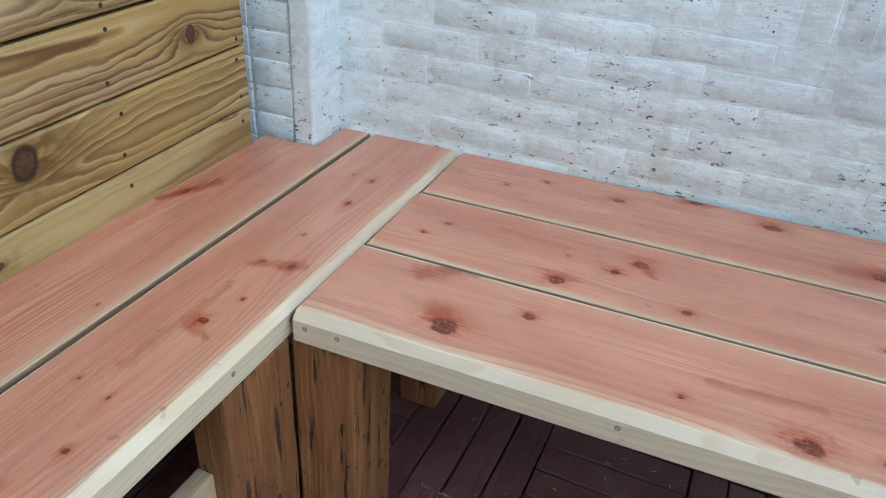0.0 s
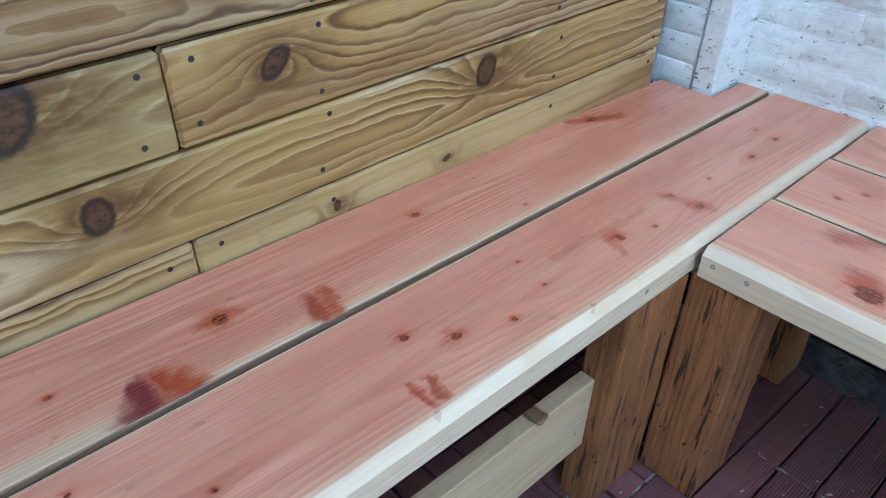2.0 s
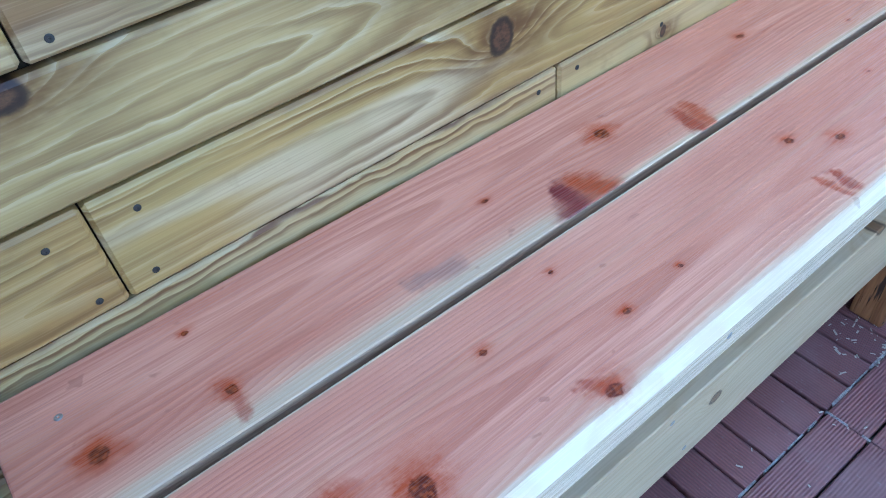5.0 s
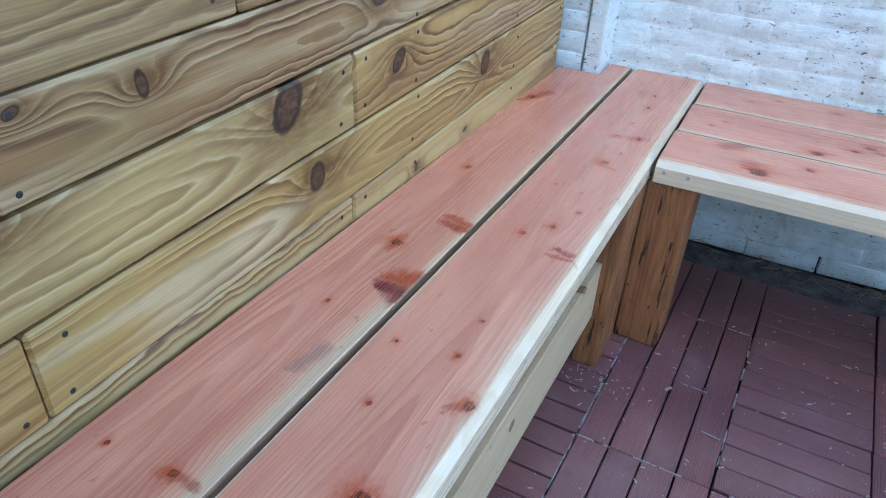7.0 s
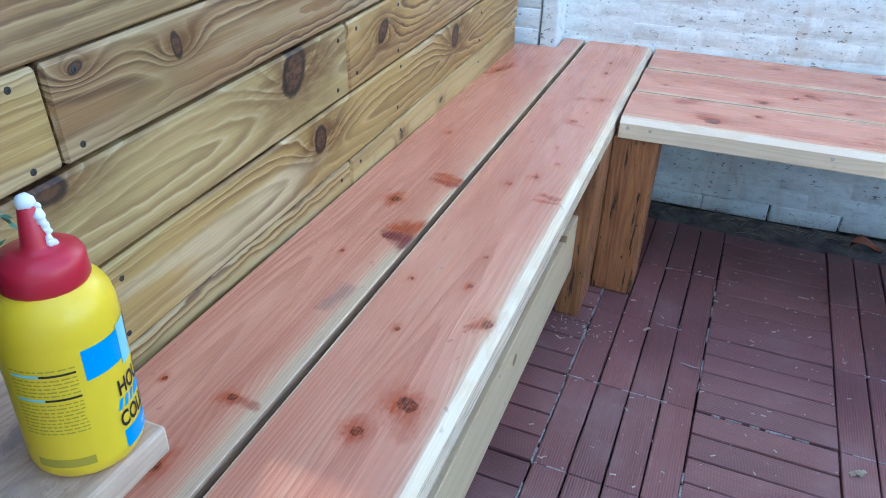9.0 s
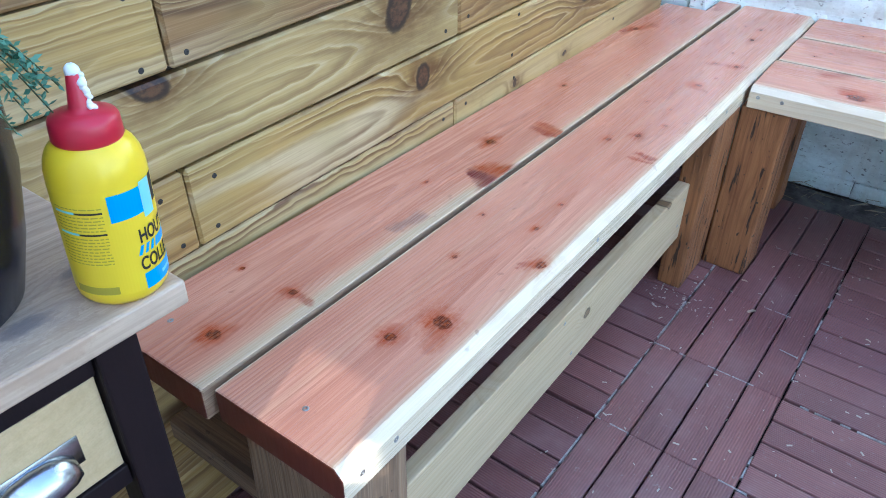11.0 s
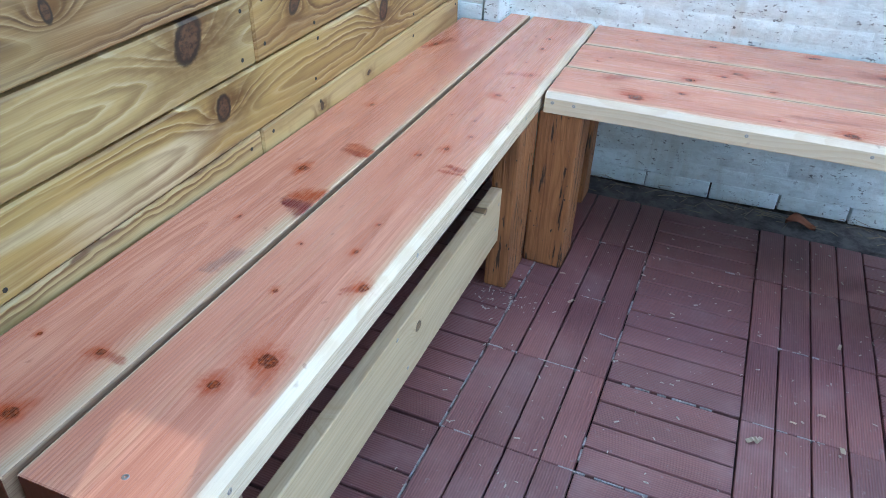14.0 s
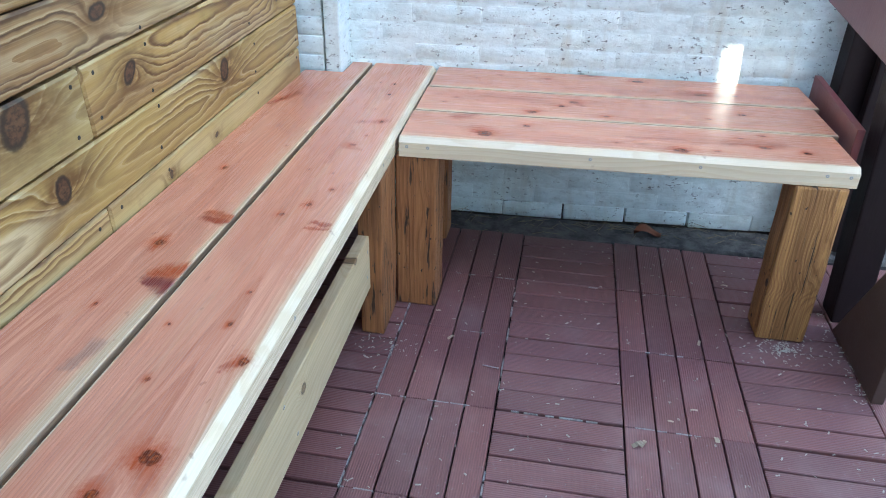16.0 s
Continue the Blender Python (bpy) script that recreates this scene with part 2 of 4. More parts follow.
def red_wood(name, early, late, knots=(), flames=(), sap=(0.7, 0.6, 0.4), sap_edges=(), seed=0.0, centre=0.1, depth=0.10, freq=150.0):
    """Oiled red softwood plank, grain along local x. knots: (x, y, radius, stretch); flames, the spike knots: (x0, y0, x1, y1, w0, w1, tint, amount); sap_edges: (y, width, x from, x to)."""
    k = Nodes(name)
    x, y, z = k.split(k.coords())
    moved = k.join(k.add(x, seed * 3.17), y, k.add(z, seed))
    slow = k.noise(k.vmul(moved, (0.8, 1.5, 1.5)), 1.5, 1.0)
    wave = k.noise(k.vmul(moved, (2.5, 10.0, 10.0)), 1.5, 2.0)
    warp = k.split(k.noise(moved, 60.0, 4.0, 0.65, 1))
    wx, wy = k.sub(warp[0], 0.5), k.sub(warp[1], 0.5)
    streak = k.noise(k.vmul(moved, (22.0, 150.0, 60.0)), 1.0, 4.0, 0.7)
    drift = k.split(k.noise(moved, 24.0, 3.0, 0.6, 1))
    fx, fy = k.mul(k.sub(drift[0], 0.5), 0.045), k.mul(k.sub(drift[1], 0.5), 0.030)
    yy = k.add(y, k.mul(k.sub(wave, 0.5), 0.012))
    core = rim = glow = None
    for kx, ky, r, stretch in knots:
        ax, ay = k.sub(x, kx), k.sub(y, ky)
        near = k.math("POWER", 2.718, k.mul(k.add(k.math("POWER", k.mul(ax, 1 / 2.4), 2.0), k.mul(ay, ay)), -1.0 / (r * 2.0) ** 2))
        yy = k.sub(yy, k.mul(k.mul(ay, near), 0.72))
        bx, by = k.mul(k.add(ax, k.mul(wx, r * 1.1)), 1.0 / stretch), k.add(ay, k.mul(wy, r * 1.1))
        d = k.math("SQRT", k.add(k.mul(bx, bx), k.mul(by, by)))
        c = k.ramp(d, r * 0.46, r * 0.68, 1.0, 0.0)
        o = k.mul(k.ramp(d, r * 0.36, r * 0.50), k.ramp(d, r * 0.54, r * 0.78, 1.0, 0.0))
        gx, gy = k.mul(k.add(ax, k.add(k.mul(wx, r * 3.0), k.mul(k.sub(streak, 0.5), r * 4.0))), 1.0 / stretch), k.add(k.sub(ay, r * 0.4), k.mul(wy, r * 2.4))
        g = k.math("POWER", 2.718, k.mul(k.add(k.mul(gx, gx), k.mul(gy, gy)), -1.0 / (r * 1.3) ** 2))
        core = c if core is None else k.math("MAXIMUM", core, c)
        rim = o if rim is None else k.math("MAXIMUM", rim, o)
        glow = g if glow is None else k.math("MAXIMUM", glow, g)
    dy = k.sub(yy, centre)
    h = k.add(k.add(depth, k.mul(k.sub(slow, 0.5), 0.045)), k.mul(z, 0.9))
    phase = k.mul(k.math("SQRT", k.add(k.mul(dy, dy), k.mul(h, h))), freq)
    uneven = k.noise(k.join(k.mul(phase, 0.5), seed, 0.0), 1.0, 2.0)
    fr = k.math("FRACT", k.add(phase, k.mul(uneven, 1.8)))
    ring = k.mul(k.ramp(fr, 0.2, 0.88), k.ramp(fr, 0.90, 1.0, 1.0, 0.0))
    strength = k.ramp(k.noise(k.vmul(moved, (0.9, 8.0, 8.0)), 1.6, 2.0), 0.36, 0.64, 0.12, 0.55)
    blot = k.noise(k.vmul(moved, (1.6, 5.0, 5.0)), 2.0, 3.0)
    band = k.noise(k.vmul(moved, (0.35, 26.0, 26.0)), 1.2, 3.0, 0.6)
    fib = k.noise(k.vmul(moved, (6.0, 330.0, 330.0)), 1.4, 3.0)
    col = k.mix(k.ramp(blot, 0.38, 0.66), early, tuple(a * 0.55 + b * 0.45 for a, b in zip(early, late)))
    col = k.mix(k.ramp(band, 0.52, 0.68, 0.0, 0.42), col, (0.64, 0.36, 0.215))
    col = k.mix(k.ramp(band, 0.48, 0.34, 0.0, 0.35), col, late)
    col = k.mix(k.mul(ring, strength), col, tuple(c * 0.86 for c in late))
    col = k.mix(k.ramp(fib, 0.40, 0.70, 0.0, 0.38), col, tuple(c * 0.68 for c in late))
    col = k.mix(k.ramp(fib, 0.50, 0.32, 0.0, 0.22), col, (0.70, 0.40, 0.275))
    edge_noise = k.add(k.mul(k.sub(blot, 0.5), 0.9), k.mul(k.sub(streak, 0.5), 0.55))
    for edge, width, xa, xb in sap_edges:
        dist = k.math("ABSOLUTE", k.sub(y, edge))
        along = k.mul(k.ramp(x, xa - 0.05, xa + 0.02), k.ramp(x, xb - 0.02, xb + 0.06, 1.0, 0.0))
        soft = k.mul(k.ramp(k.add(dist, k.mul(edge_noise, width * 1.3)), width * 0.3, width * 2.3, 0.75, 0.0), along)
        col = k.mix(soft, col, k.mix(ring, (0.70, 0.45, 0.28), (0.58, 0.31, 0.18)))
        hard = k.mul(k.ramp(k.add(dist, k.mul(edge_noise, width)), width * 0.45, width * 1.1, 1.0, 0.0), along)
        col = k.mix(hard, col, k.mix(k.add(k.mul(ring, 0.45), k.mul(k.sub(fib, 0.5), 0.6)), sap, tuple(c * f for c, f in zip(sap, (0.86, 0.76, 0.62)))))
    scuff = k.noise(k.vmul(moved, (1.0, 1.3, 1.0)), 34.0, 2.0)
    col = k.mix(k.ramp(scuff, 0.70, 0.76, 0.0, 0.35), col, (0.24, 0.075, 0.045))
    for x0, y0, x1, y1, w0, w1, tint, amount in flames:
        px, py = k.add(k.add(k.sub(x, x0), fx), k.mul(wx, (w0 + w1) * 0.8)), k.add(k.add(k.sub(y, y0), fy), k.mul(wy, (w0 + w1) * 0.6))
        ex, ey = x1 - x0, y1 - y0
        t = k.math("MULTIPLY", k.add(k.mul(px, ex), k.mul(py, ey)), 1.0 / (ex * ex + ey * ey), clamp=True)
        qx, qy = k.sub(px, k.mul(t, ex)), k.sub(py, k.mul(t, ey))
        d = k.math("DIVIDE", k.math("SQRT", k.add(k.mul(qx, qx), k.mul(qy, qy))), k.add(w0, k.mul(t, w1 - w0)))
        f = k.ramp(k.add(d, k.mul(k.sub(streak, 0.5), 1.3)), 0.2, 1.9, min(1.0, amount * 1.1), 0.0)
        col = k.mix(f, col, k.mix(k.mul(ring, 0.6), FLAME[tint], tuple(c * 0.6 for c in FLAME[tint])))
    if core is not None:
        col = k.mix(k.mul(glow, k.ramp(streak, 0.28, 0.60, 0.45, 1.0)), col, (0.40, 0.062, 0.014))
        col = k.mix(k.mul(core, 0.92), col, k.mix(k.ramp(k.noise(moved, 150.0, 3.0), 0.40, 0.62), (0.095, 0.014, 0.006), (0.30, 0.062, 0.016)))
        col = k.mix(k.mul(rim, k.ramp(streak, 0.35, 0.6, 0.15, 0.7)), col, (0.11, 0.014, 0.005))
    bump = k.add(k.mul(fib, 0.5), k.mul(ring, 0.2))
    return k.finish(col, k.add(0.27, k.add(k.mul(k.sub(blot, 0.5), 0.10), k.mul(k.sub(fib, 0.5), 0.12))), bump, 0.0009, 0.5)


def painted_wood(name, colour, rough=0.5, worn=None, wear=0.68, spec=0.5):
    k = Nodes(name)
    co = k.vadd(k.coords(), k.join(k.mul(k.random(), 9.0), 0.0))
    n = k.noise(co, 7.0, 6.0, 0.65)
    f = k.noise(k.vmul(co, (30.0, 30.0, 4.0)), 5.0, 4.0)
    col = k.mix(k.mul(f, 0.6), colour, tuple(c * 0.55 for c in colour))
    if worn:
        col = k.mix(k.ramp(n, wear, wear + 0.05), col, worn)
    return k.finish(col, k.add(rough, k.mul(k.sub(n, 0.5), 0.3)), k.add(f, n), 0.001, 0.5, spec=spec)


def plain(name, colour, rough=0.5, metal=0.0, spec=0.5, vary=0.15, scale=40.0):
    k = Nodes(name)
    n = k.noise(k.coords(), scale, 3.0)
    return k.finish(k.mix(k.mul(n, vary * 2), colour, tuple(c * 0.5 for c in colour)), k.add(rough, k.mul(k.sub(n, 0.5), 0.15)), n, 0.0004, 0.3, metal, spec)


def whitewash(name):
    """Old lime paint over brick: milky white, thin in places, with grime and bare specks."""
    k = Nodes(name)
    geo = k.t.nodes.new("ShaderNodeNewGeometry").outputs["Position"]
    a = k.noise(geo, 2.3, 5.0, 0.6)
    b = k.noise(k.vmul(geo, (1.0, 1.0, 2.6)), 16.0, 6.0, 0.65)
    c = k.noise(geo, 55.0, 5.0, 0.7)
    streak = k.noise(k.vmul(geo, (7.0, 7.0, 1.1)), 2.0, 5.0, 0.6)
    col = k.mix(k.ramp(b, 0.35, 0.7), (0.785, 0.87, 0.86), (0.66, 0.75, 0.735))
    col = k.mix(k.ramp(a, 0.5, 0.72, 0.0, 0.45), col, (0.60, 0.61, 0.53))
    col = k.mix(k.ramp(streak, 0.54, 0.75, 0.0, 0.6), col, (0.52, 0.52, 0.44))
    e = k.noise(geo, 5.0, 4.0, 0.6)
    chip = k.noise(k.vmul(geo, (1.0, 1.0, 1.9)), 46.0, 5.0, 0.72)
    spot = k.mul(k.ramp(chip, 0.60, 0.63), k.ramp(e, 0.42, 0.58))
    haze = k.noise(k.vmul(geo, (1.0, 1.0, 1.4)), 8.5, 6.0, 0.7)
    col = k.mix(k.ramp(haze, 0.50, 0.68, 0.0, 0.50), col, (0.50, 0.535, 0.50))
    col = k.mix(k.ramp(c, 0.52, 0.66, 0.0, 0.30), col, (0.46, 0.49, 0.48))
    fine = k.ramp(k.noise(k.vmul(geo, (1.0, 1.0, 1.7)), 95.0, 3.0, 0.6), 0.735, 0.76)
    col = k.mix(k.mul(k.math("MAXIMUM", spot, fine), 0.9), col, (0.05, 0.05, 0.048))
    crack = k.mul(k.ramp(k.noise(k.vmul(geo, (6.0, 6.0, 55.0)), 2.2, 4.0, 0.6), 0.665, 0.69), k.ramp(a, 0.38, 0.55))
    col = k.mix(k.mul(crack, 0.75), col, (0.13, 0.13, 0.125))
    bare = k.mul(k.ramp(b, 0.70, 0.73), k.ramp(e, 0.55, 0.6))
    col = k.mix(bare, col, (0.16, 0.07, 0.06))
    return k.finish(col, k.add(0.55, k.mul(c, 0.2)), k.sub(k.add(k.mul(b, 1.3), k.mul(c, 0.3)), k.mul(crack, 0.5)), 0.0045, 0.7)


def decking(name):
    """Red-brown stained ribbed deck slat; ribs run along local x."""
    k = Nodes(name)
    co = k.coords()
    x, y, z = k.split(co)
    rnd = k.random()
    geo = k.t.nodes.new("ShaderNodeNewGeometry").outputs["Position"]
    rib = k.add(k.mul(k.math("SINE", k.mul(y, 6.2832 / 0.0056)), 0.5), 0.5)
    n = k.noise(geo, 6.0, 6.0, 0.65)
    f = k.noise(k.vadd(k.vmul(co, (6.0, 90.0, 90.0)), k.join(k.mul(rnd, 50.0), 0.0)), 1.6, 5.0)
    d = k.noise(geo, 70.0, 4.0, 0.7)
    wet = k.mix(rnd, (0.31, 0.120, 0.109), (0.215, 0.085, 0.082))
    col = k.mix(k.mul(f, 0.6), wet, (0.115, 0.058, 0.058))
    col = k.mix(k.ramp(n, 0.45, 0.8, 0.0, 0.4), col, (0.33, 0.22, 0.215))
    col = k.mix(k.mul(k.ramp(d, 0.60, 0.72), 0.5), col, (0.30, 0.24, 0.23))
    # grooves between ribs darkened in the colour, shade the bump can't cast
    col = k.mix(k.mul(k.sub(1.0, rib), 0.25), col, (0.03, 0.018, 0.018))
    wear = k.ramp(n, 0.38, 0.62, 1.0, 0.25)
    bump = k.add(k.mul(k.mul(rib, wear), 1.0), k.mul(f, 0.6))
    return k.finish(col, k.add(0.33, k.mul(n, 0.3)), bump, 0.0012, 0.9)


def dirt(name, a, b, scale=30.0):
    k = Nodes(name)
    geo = k.t.nodes.new("ShaderNodeNewGeometry").outputs["Position"]
    n = k.noise(geo, scale, 8.0, 0.7)
    return k.finish(k.mix(k.ramp(n, 0.35, 0.65), a, b), 0.9, n, 0.01, 0.9)


# ---- mesh helpers ----
WORLD = {}


def place(ob, m, parent=None):
    WORLD[ob] = m
    if parent is not None:
        ob.parent = parent
        ob.matrix_basis = WORLD[parent].inverted() @ m
    else:
        ob.matrix_basis = m
    return ob


def empty(name, m, label, category, group="", kind=""):
    ob = place(new(name), m)
    ob.empty_display_size = 0.05
    return tagged(ob, label, category, group, kind)


def mesh_of(name, bm, mat, smooth=False):
    me = bpy.data.meshes.new(name)
    bm.normal_update()
    bm.to_mesh(me)
    bm.free()
    for m in (mat if isinstance(mat, (list, tuple)) else [mat]):
        me.materials.append(m)
    if smooth:
        for p in me.polygons:
            p.use_smooth = True
    return me


def part(name, bm, mat, parent, label="", m=None, smooth=False):
    me = bm if isinstance(bm, bpy.types.Mesh) else mesh_of(name, bm, mat, smooth)
    ob = place(new(name, me), WORLD[parent] if m is None else m, parent)
    return tagged(ob, label)


def box(lo, hi, bevel=0.003, segments=2, bm=None):
    bm = bm or bmesh.new()
    lo, hi = Vector(lo), Vector(hi)
    made = bmesh.ops.create_cube(bm, size=1.0, matrix=Matrix.Translation((lo + hi) / 2) @ Matrix.Diagonal((*(hi - lo), 1)))
    if bevel:
        edges = list({e for v in made["verts"] for e in v.link_edges})
        bmesh.ops.bevel(bm, geom=edges, offset=bevel, segments=segments, profile=0.5, affect="EDGES")
    return bm


def worn_box(lo, hi, bevel=0.004, cuts=8, rough=0.002, seed=0, scale=9.0):
    """A box with uneven faces, cut along its longest side."""
    bm = box(lo, hi, bevel, 2)
    size = Vector(hi) - Vector(lo)
    ax = max(range(3), key=lambda i: size[i])
    for i in range(1, cuts):
        co = Vector((0, 0, 0))
        co[ax] = lo[ax] + size[ax] * i / cuts
        no = Vector((0, 0, 0))
        no[ax] = 1
        bmesh.ops.bisect_plane(bm, geom=bm.verts[:] + bm.edges[:] + bm.faces[:], plane_co=co, plane_no=no)
    for v in bm.verts:
        v.co += noise.noise_vector(v.co * scale + Vector((seed * 7.3, 0, 0))) * rough
    return bm


def prism(points, z0, z1, bevel=0.003):
    bm = bmesh.new()
    f = bm.faces.new([bm.verts.new((x, y, z0)) for x, y in points])
    out = bmesh.ops.extrude_face_region(bm, geom=[f])
    for g in out["geom"]:
        if isinstance(g, bmesh.types.BMVert):
            g.co.z = z1
    bmesh.ops.recalc_face_normals(bm, faces=bm.faces[:])
    if bevel:
        bmesh.ops.bevel(bm, geom=bm.edges[:], offset=bevel, segments=2, profile=0.5, affect="EDGES")
    return bm


def lathe(profile, steps=48, bm=None):
    bm = bm or bmesh.new()
    rings = []
    for r, z in profile:
        if r < 1e-5:
            rings.append([bm.verts.new((0, 0, z))])
        else:
            rings.append([bm.verts.new((r * math.cos(2 * math.pi * i / steps), r * math.sin(2 * math.pi * i / steps), z)) for i in range(steps)])
    for a, b in zip(rings, rings[1:]):
        for i in range(steps):
            j = (i + 1) % steps
            ring = [a[i % len(a)], a[j % len(a)], b[j % len(b)], b[i % len(b)]]
            ring = list(dict.fromkeys(ring))
            if len(ring) > 2:
                bm.faces.new(ring)
    bmesh.ops.recalc_face_normals(bm, faces=bm.faces[:])
    return bm


def disc(r, h, steps=12):
    return lathe([(0, 0), (r, 0), (r, h * 0.6), (r * 0.8, h), (r * 0.35, h), (r * 0.25, h * 0.4), (0, h * 0.4)], steps)


def panel_with_gaps(x0, x1, ys, zs, gaps):
    """A wall in the y-z plane made of blocks, left open at the gaps (y0, y1, z0, z1)."""
    bm = bmesh.new()
    ycut = sorted({*ys, *(g[0] for g in gaps), *(g[1] for g in gaps)})
    zcut = sorted({*zs, *(g[2] for g in gaps), *(g[3] for g in gaps)})
    for ya, yb in zip(ycut, ycut[1:]):
        for za, zb in zip(zcut, zcut[1:]):
            cy, cz = (ya + yb) / 2, (za + zb) / 2
            if not any(g[0] < cy < g[1] and g[2] < cz < g[3] for g in gaps):
                box((x0, ya, za), (x1, yb, zb), 0, 1, bm)
    return bm


# ---- measures ----
TOP = 0.517
THICK = 0.053
# ---- materials ----
WHITE = whitewash("whitewash")
SLAT = decking("stained_decking")
SOIL = dirt("soil", (0.05, 0.042, 0.035), (0.13, 0.11, 0.09))
STEEL = plain("screw_steel", (0.45, 0.44, 0.42), 0.35, 0.9)
RUST = plain("dark_screw", (0.05, 0.045, 0.04), 0.55, 0.4)
DARK = painted_wood("dark_brown_paint", (0.014, 0.007, 0.0075), 0.6, (0.08, 0.055, 0.05), 0.74, spec=0.22)
RED = painted_wood("red_brown_paint", (0.17, 0.045, 0.042), 0.4)
BROWN = painted_wood("weathered_brown_paint", (0.09, 0.052, 0.038), 0.6, (0.3, 0.26, 0.22), 0.74)

# ---- ground and floor ----
bm = bmesh.new()
bmesh.ops.create_grid(bm, x_segments=2, y_segments=2, size=400)
ground = place(new("ground", mesh_of("ground", bm, SOIL)), pose(0, 0, -0.06))
tagged(ground, "dark bare soil under and around the deck", "ground", kind="structure")

floor = place(new("floor", mesh_of("floor", box((-0.16, -3.6, -0.055), (2.75, 0.02, -0.03), 0), plain("deck_base", (0.012, 0.010, 0.010), 0.9))), pose(0, 0, 0))
tagged(floor, "red-brown stained deck of square slatted tiles", "floor", kind="structure")
TILE = 0.30
GRID = pose(0.749, -0.978, 0, 0, 0, -0.7)
slat_mesh = mesh_of("slat", box((-TILE / 2 + 0.0006, -0.0351, -0.022), (TILE / 2 - 0.0006, 0.0351, 0), 0.0018, 1), SLAT)
base_mesh = mesh_of("deck_tile", box((-TILE / 2 + 0.001, -TILE / 2 + 0.001, -0.03), (TILE / 2 - 0.001, TILE / 2 - 0.001, -0.0225), 0), plain("tile_grid", (0.012, 0.01, 0.01), 0.9))
rng = random.Random(5)
for i in range(-3, 6):
    for j in range(-8, 3):
        turn = 0 if i % 2 == 0 else 90
        m = GRID @ pose((i + 0.5) * TILE, (j + 0.5) * TILE, rng.uniform(-0.002, 0.001), rng.uniform(-.25, .25), rng.uniform(-.25, .25), turn + rng.uniform(-.3, .3))
        tile = part("deck_tile", base_mesh, None, floor, m=m)
        for s in range(4):
            part("slat", slat_mesh, None, tile, m=m @ pose(0, (s - 1.5) * 0.0742, rng.uniform(-0.0012, 0.0006), rng.uniform(-.4, .4), 0, rng.uniform(-.25, .25)))

# pale dust caught in the joints between tiles
bm = bmesh.new()
for line in range(7):
    along_y = line < 2
    at0 = (-1, -0.004)[line] * TILE if along_y else (line - 4) * TILE
    s = -1.6 if along_y else -0.3
    while s < (0.55 if along_y else 0.62):
        ln = rng.uniform(0.01, 0.06)
        if rng.random() < (0.75 if line in (0, 3, 4) else 0.4):
            w = rng.uniform(0.0012, 0.0026)
            lo, hi = ((at0 - w, s, -0.008), (at0 + w, s + ln, -0.0012)) if along_y else ((s, at0 - w, -0.008), (s + ln, at0 + w, -0.0012))
            box(lo, hi, 0, 1, bm)
        s += ln + rng.uniform(0, 0.03)
tagged(place(new("joint_dust", mesh_of("joint_dust", bm, dirt("pale_dust", (0.42, 0.40, 0.38), (0.25, 0.22, 0.21), 90))), GRID), "pale sawdust packed into the deck joints", "dust", kind="stuff")

# ---- brick wall ----
BRICKS = pose(0.40, 0.098, 0, 0, 0, 2.7)
north = place(new("wall_north", mesh_of("wall_north", box((-0.75, 0.0003, 0.034), (2.6, 0.2, 2.3), 0), WHITE)), BRICKS)
tagged(north, "old brick wall thickly painted white, grimy and flaking", "wall", kind="structure")
# dark sheet behind the lowest course: shade of its open joints as colour
footing = part("footing", box((-0.75, 0.036, -0.06), (2.6, 0.19, 0.0335), 0), SOIL, north, "dark backing that stands in for shade in the open joints at the wall's foot")
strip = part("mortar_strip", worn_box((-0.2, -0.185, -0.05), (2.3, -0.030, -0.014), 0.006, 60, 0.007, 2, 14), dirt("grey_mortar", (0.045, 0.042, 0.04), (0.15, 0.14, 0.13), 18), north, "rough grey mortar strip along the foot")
rng = random.Random(11)


def brick_mesh(seed, w):
    bm = box((-w / 2, 0, -0.0285), (w / 2, 0.05, 0.0285), 0.0032, 2)
    for v in bm.verts:
        v.co += noise.noise_vector(v.co * 22 + Vector((seed * 3.7, 0, 0))) * Vector((0.004, 0.0009, 0.0045))
    return mesh_of("brick", bm, WHITE, True)


long_bricks = [brick_mesh(i, 0.2175) for i in range(6)]
PITCH, COURSE = 0.2225, 0.0625
for c in range(0, 20):
    for b in range(-2, 8):
        cx = 0.267 + 0.111 + (b - 1) * PITCH + (0 if c % 2 == 0 else PITCH / 2)
        if cx < -0.40 or cx > 1.75 or (c in (14, 15, 16) and cx > 0.50):
            continue
        part("brick", rng.choice(long_bricks), None, north, m=BRICKS @ pose(cx + rng.uniform(-.003, .003), rng.uniform(-.0005, .0004), 0.004 + c * COURSE + rng.uniform(-.002, .002), rng.uniform(-.2, .2), rng.uniform(-.9, .9), rng.uniform(-.12, .12)))

soldier = [brick_mesh(40 + i, 0.178) for i in range(4)]
for b in range(20):
    part("brick", rng.choice(soldier), None, north, m=BRICKS @ pose(0.65 + b * 0.063, rng.uniform(-.002, .003), 0.941 + rng.uniform(-.003, .003), 0, 90 + rng.uniform(-1, 1), 0))

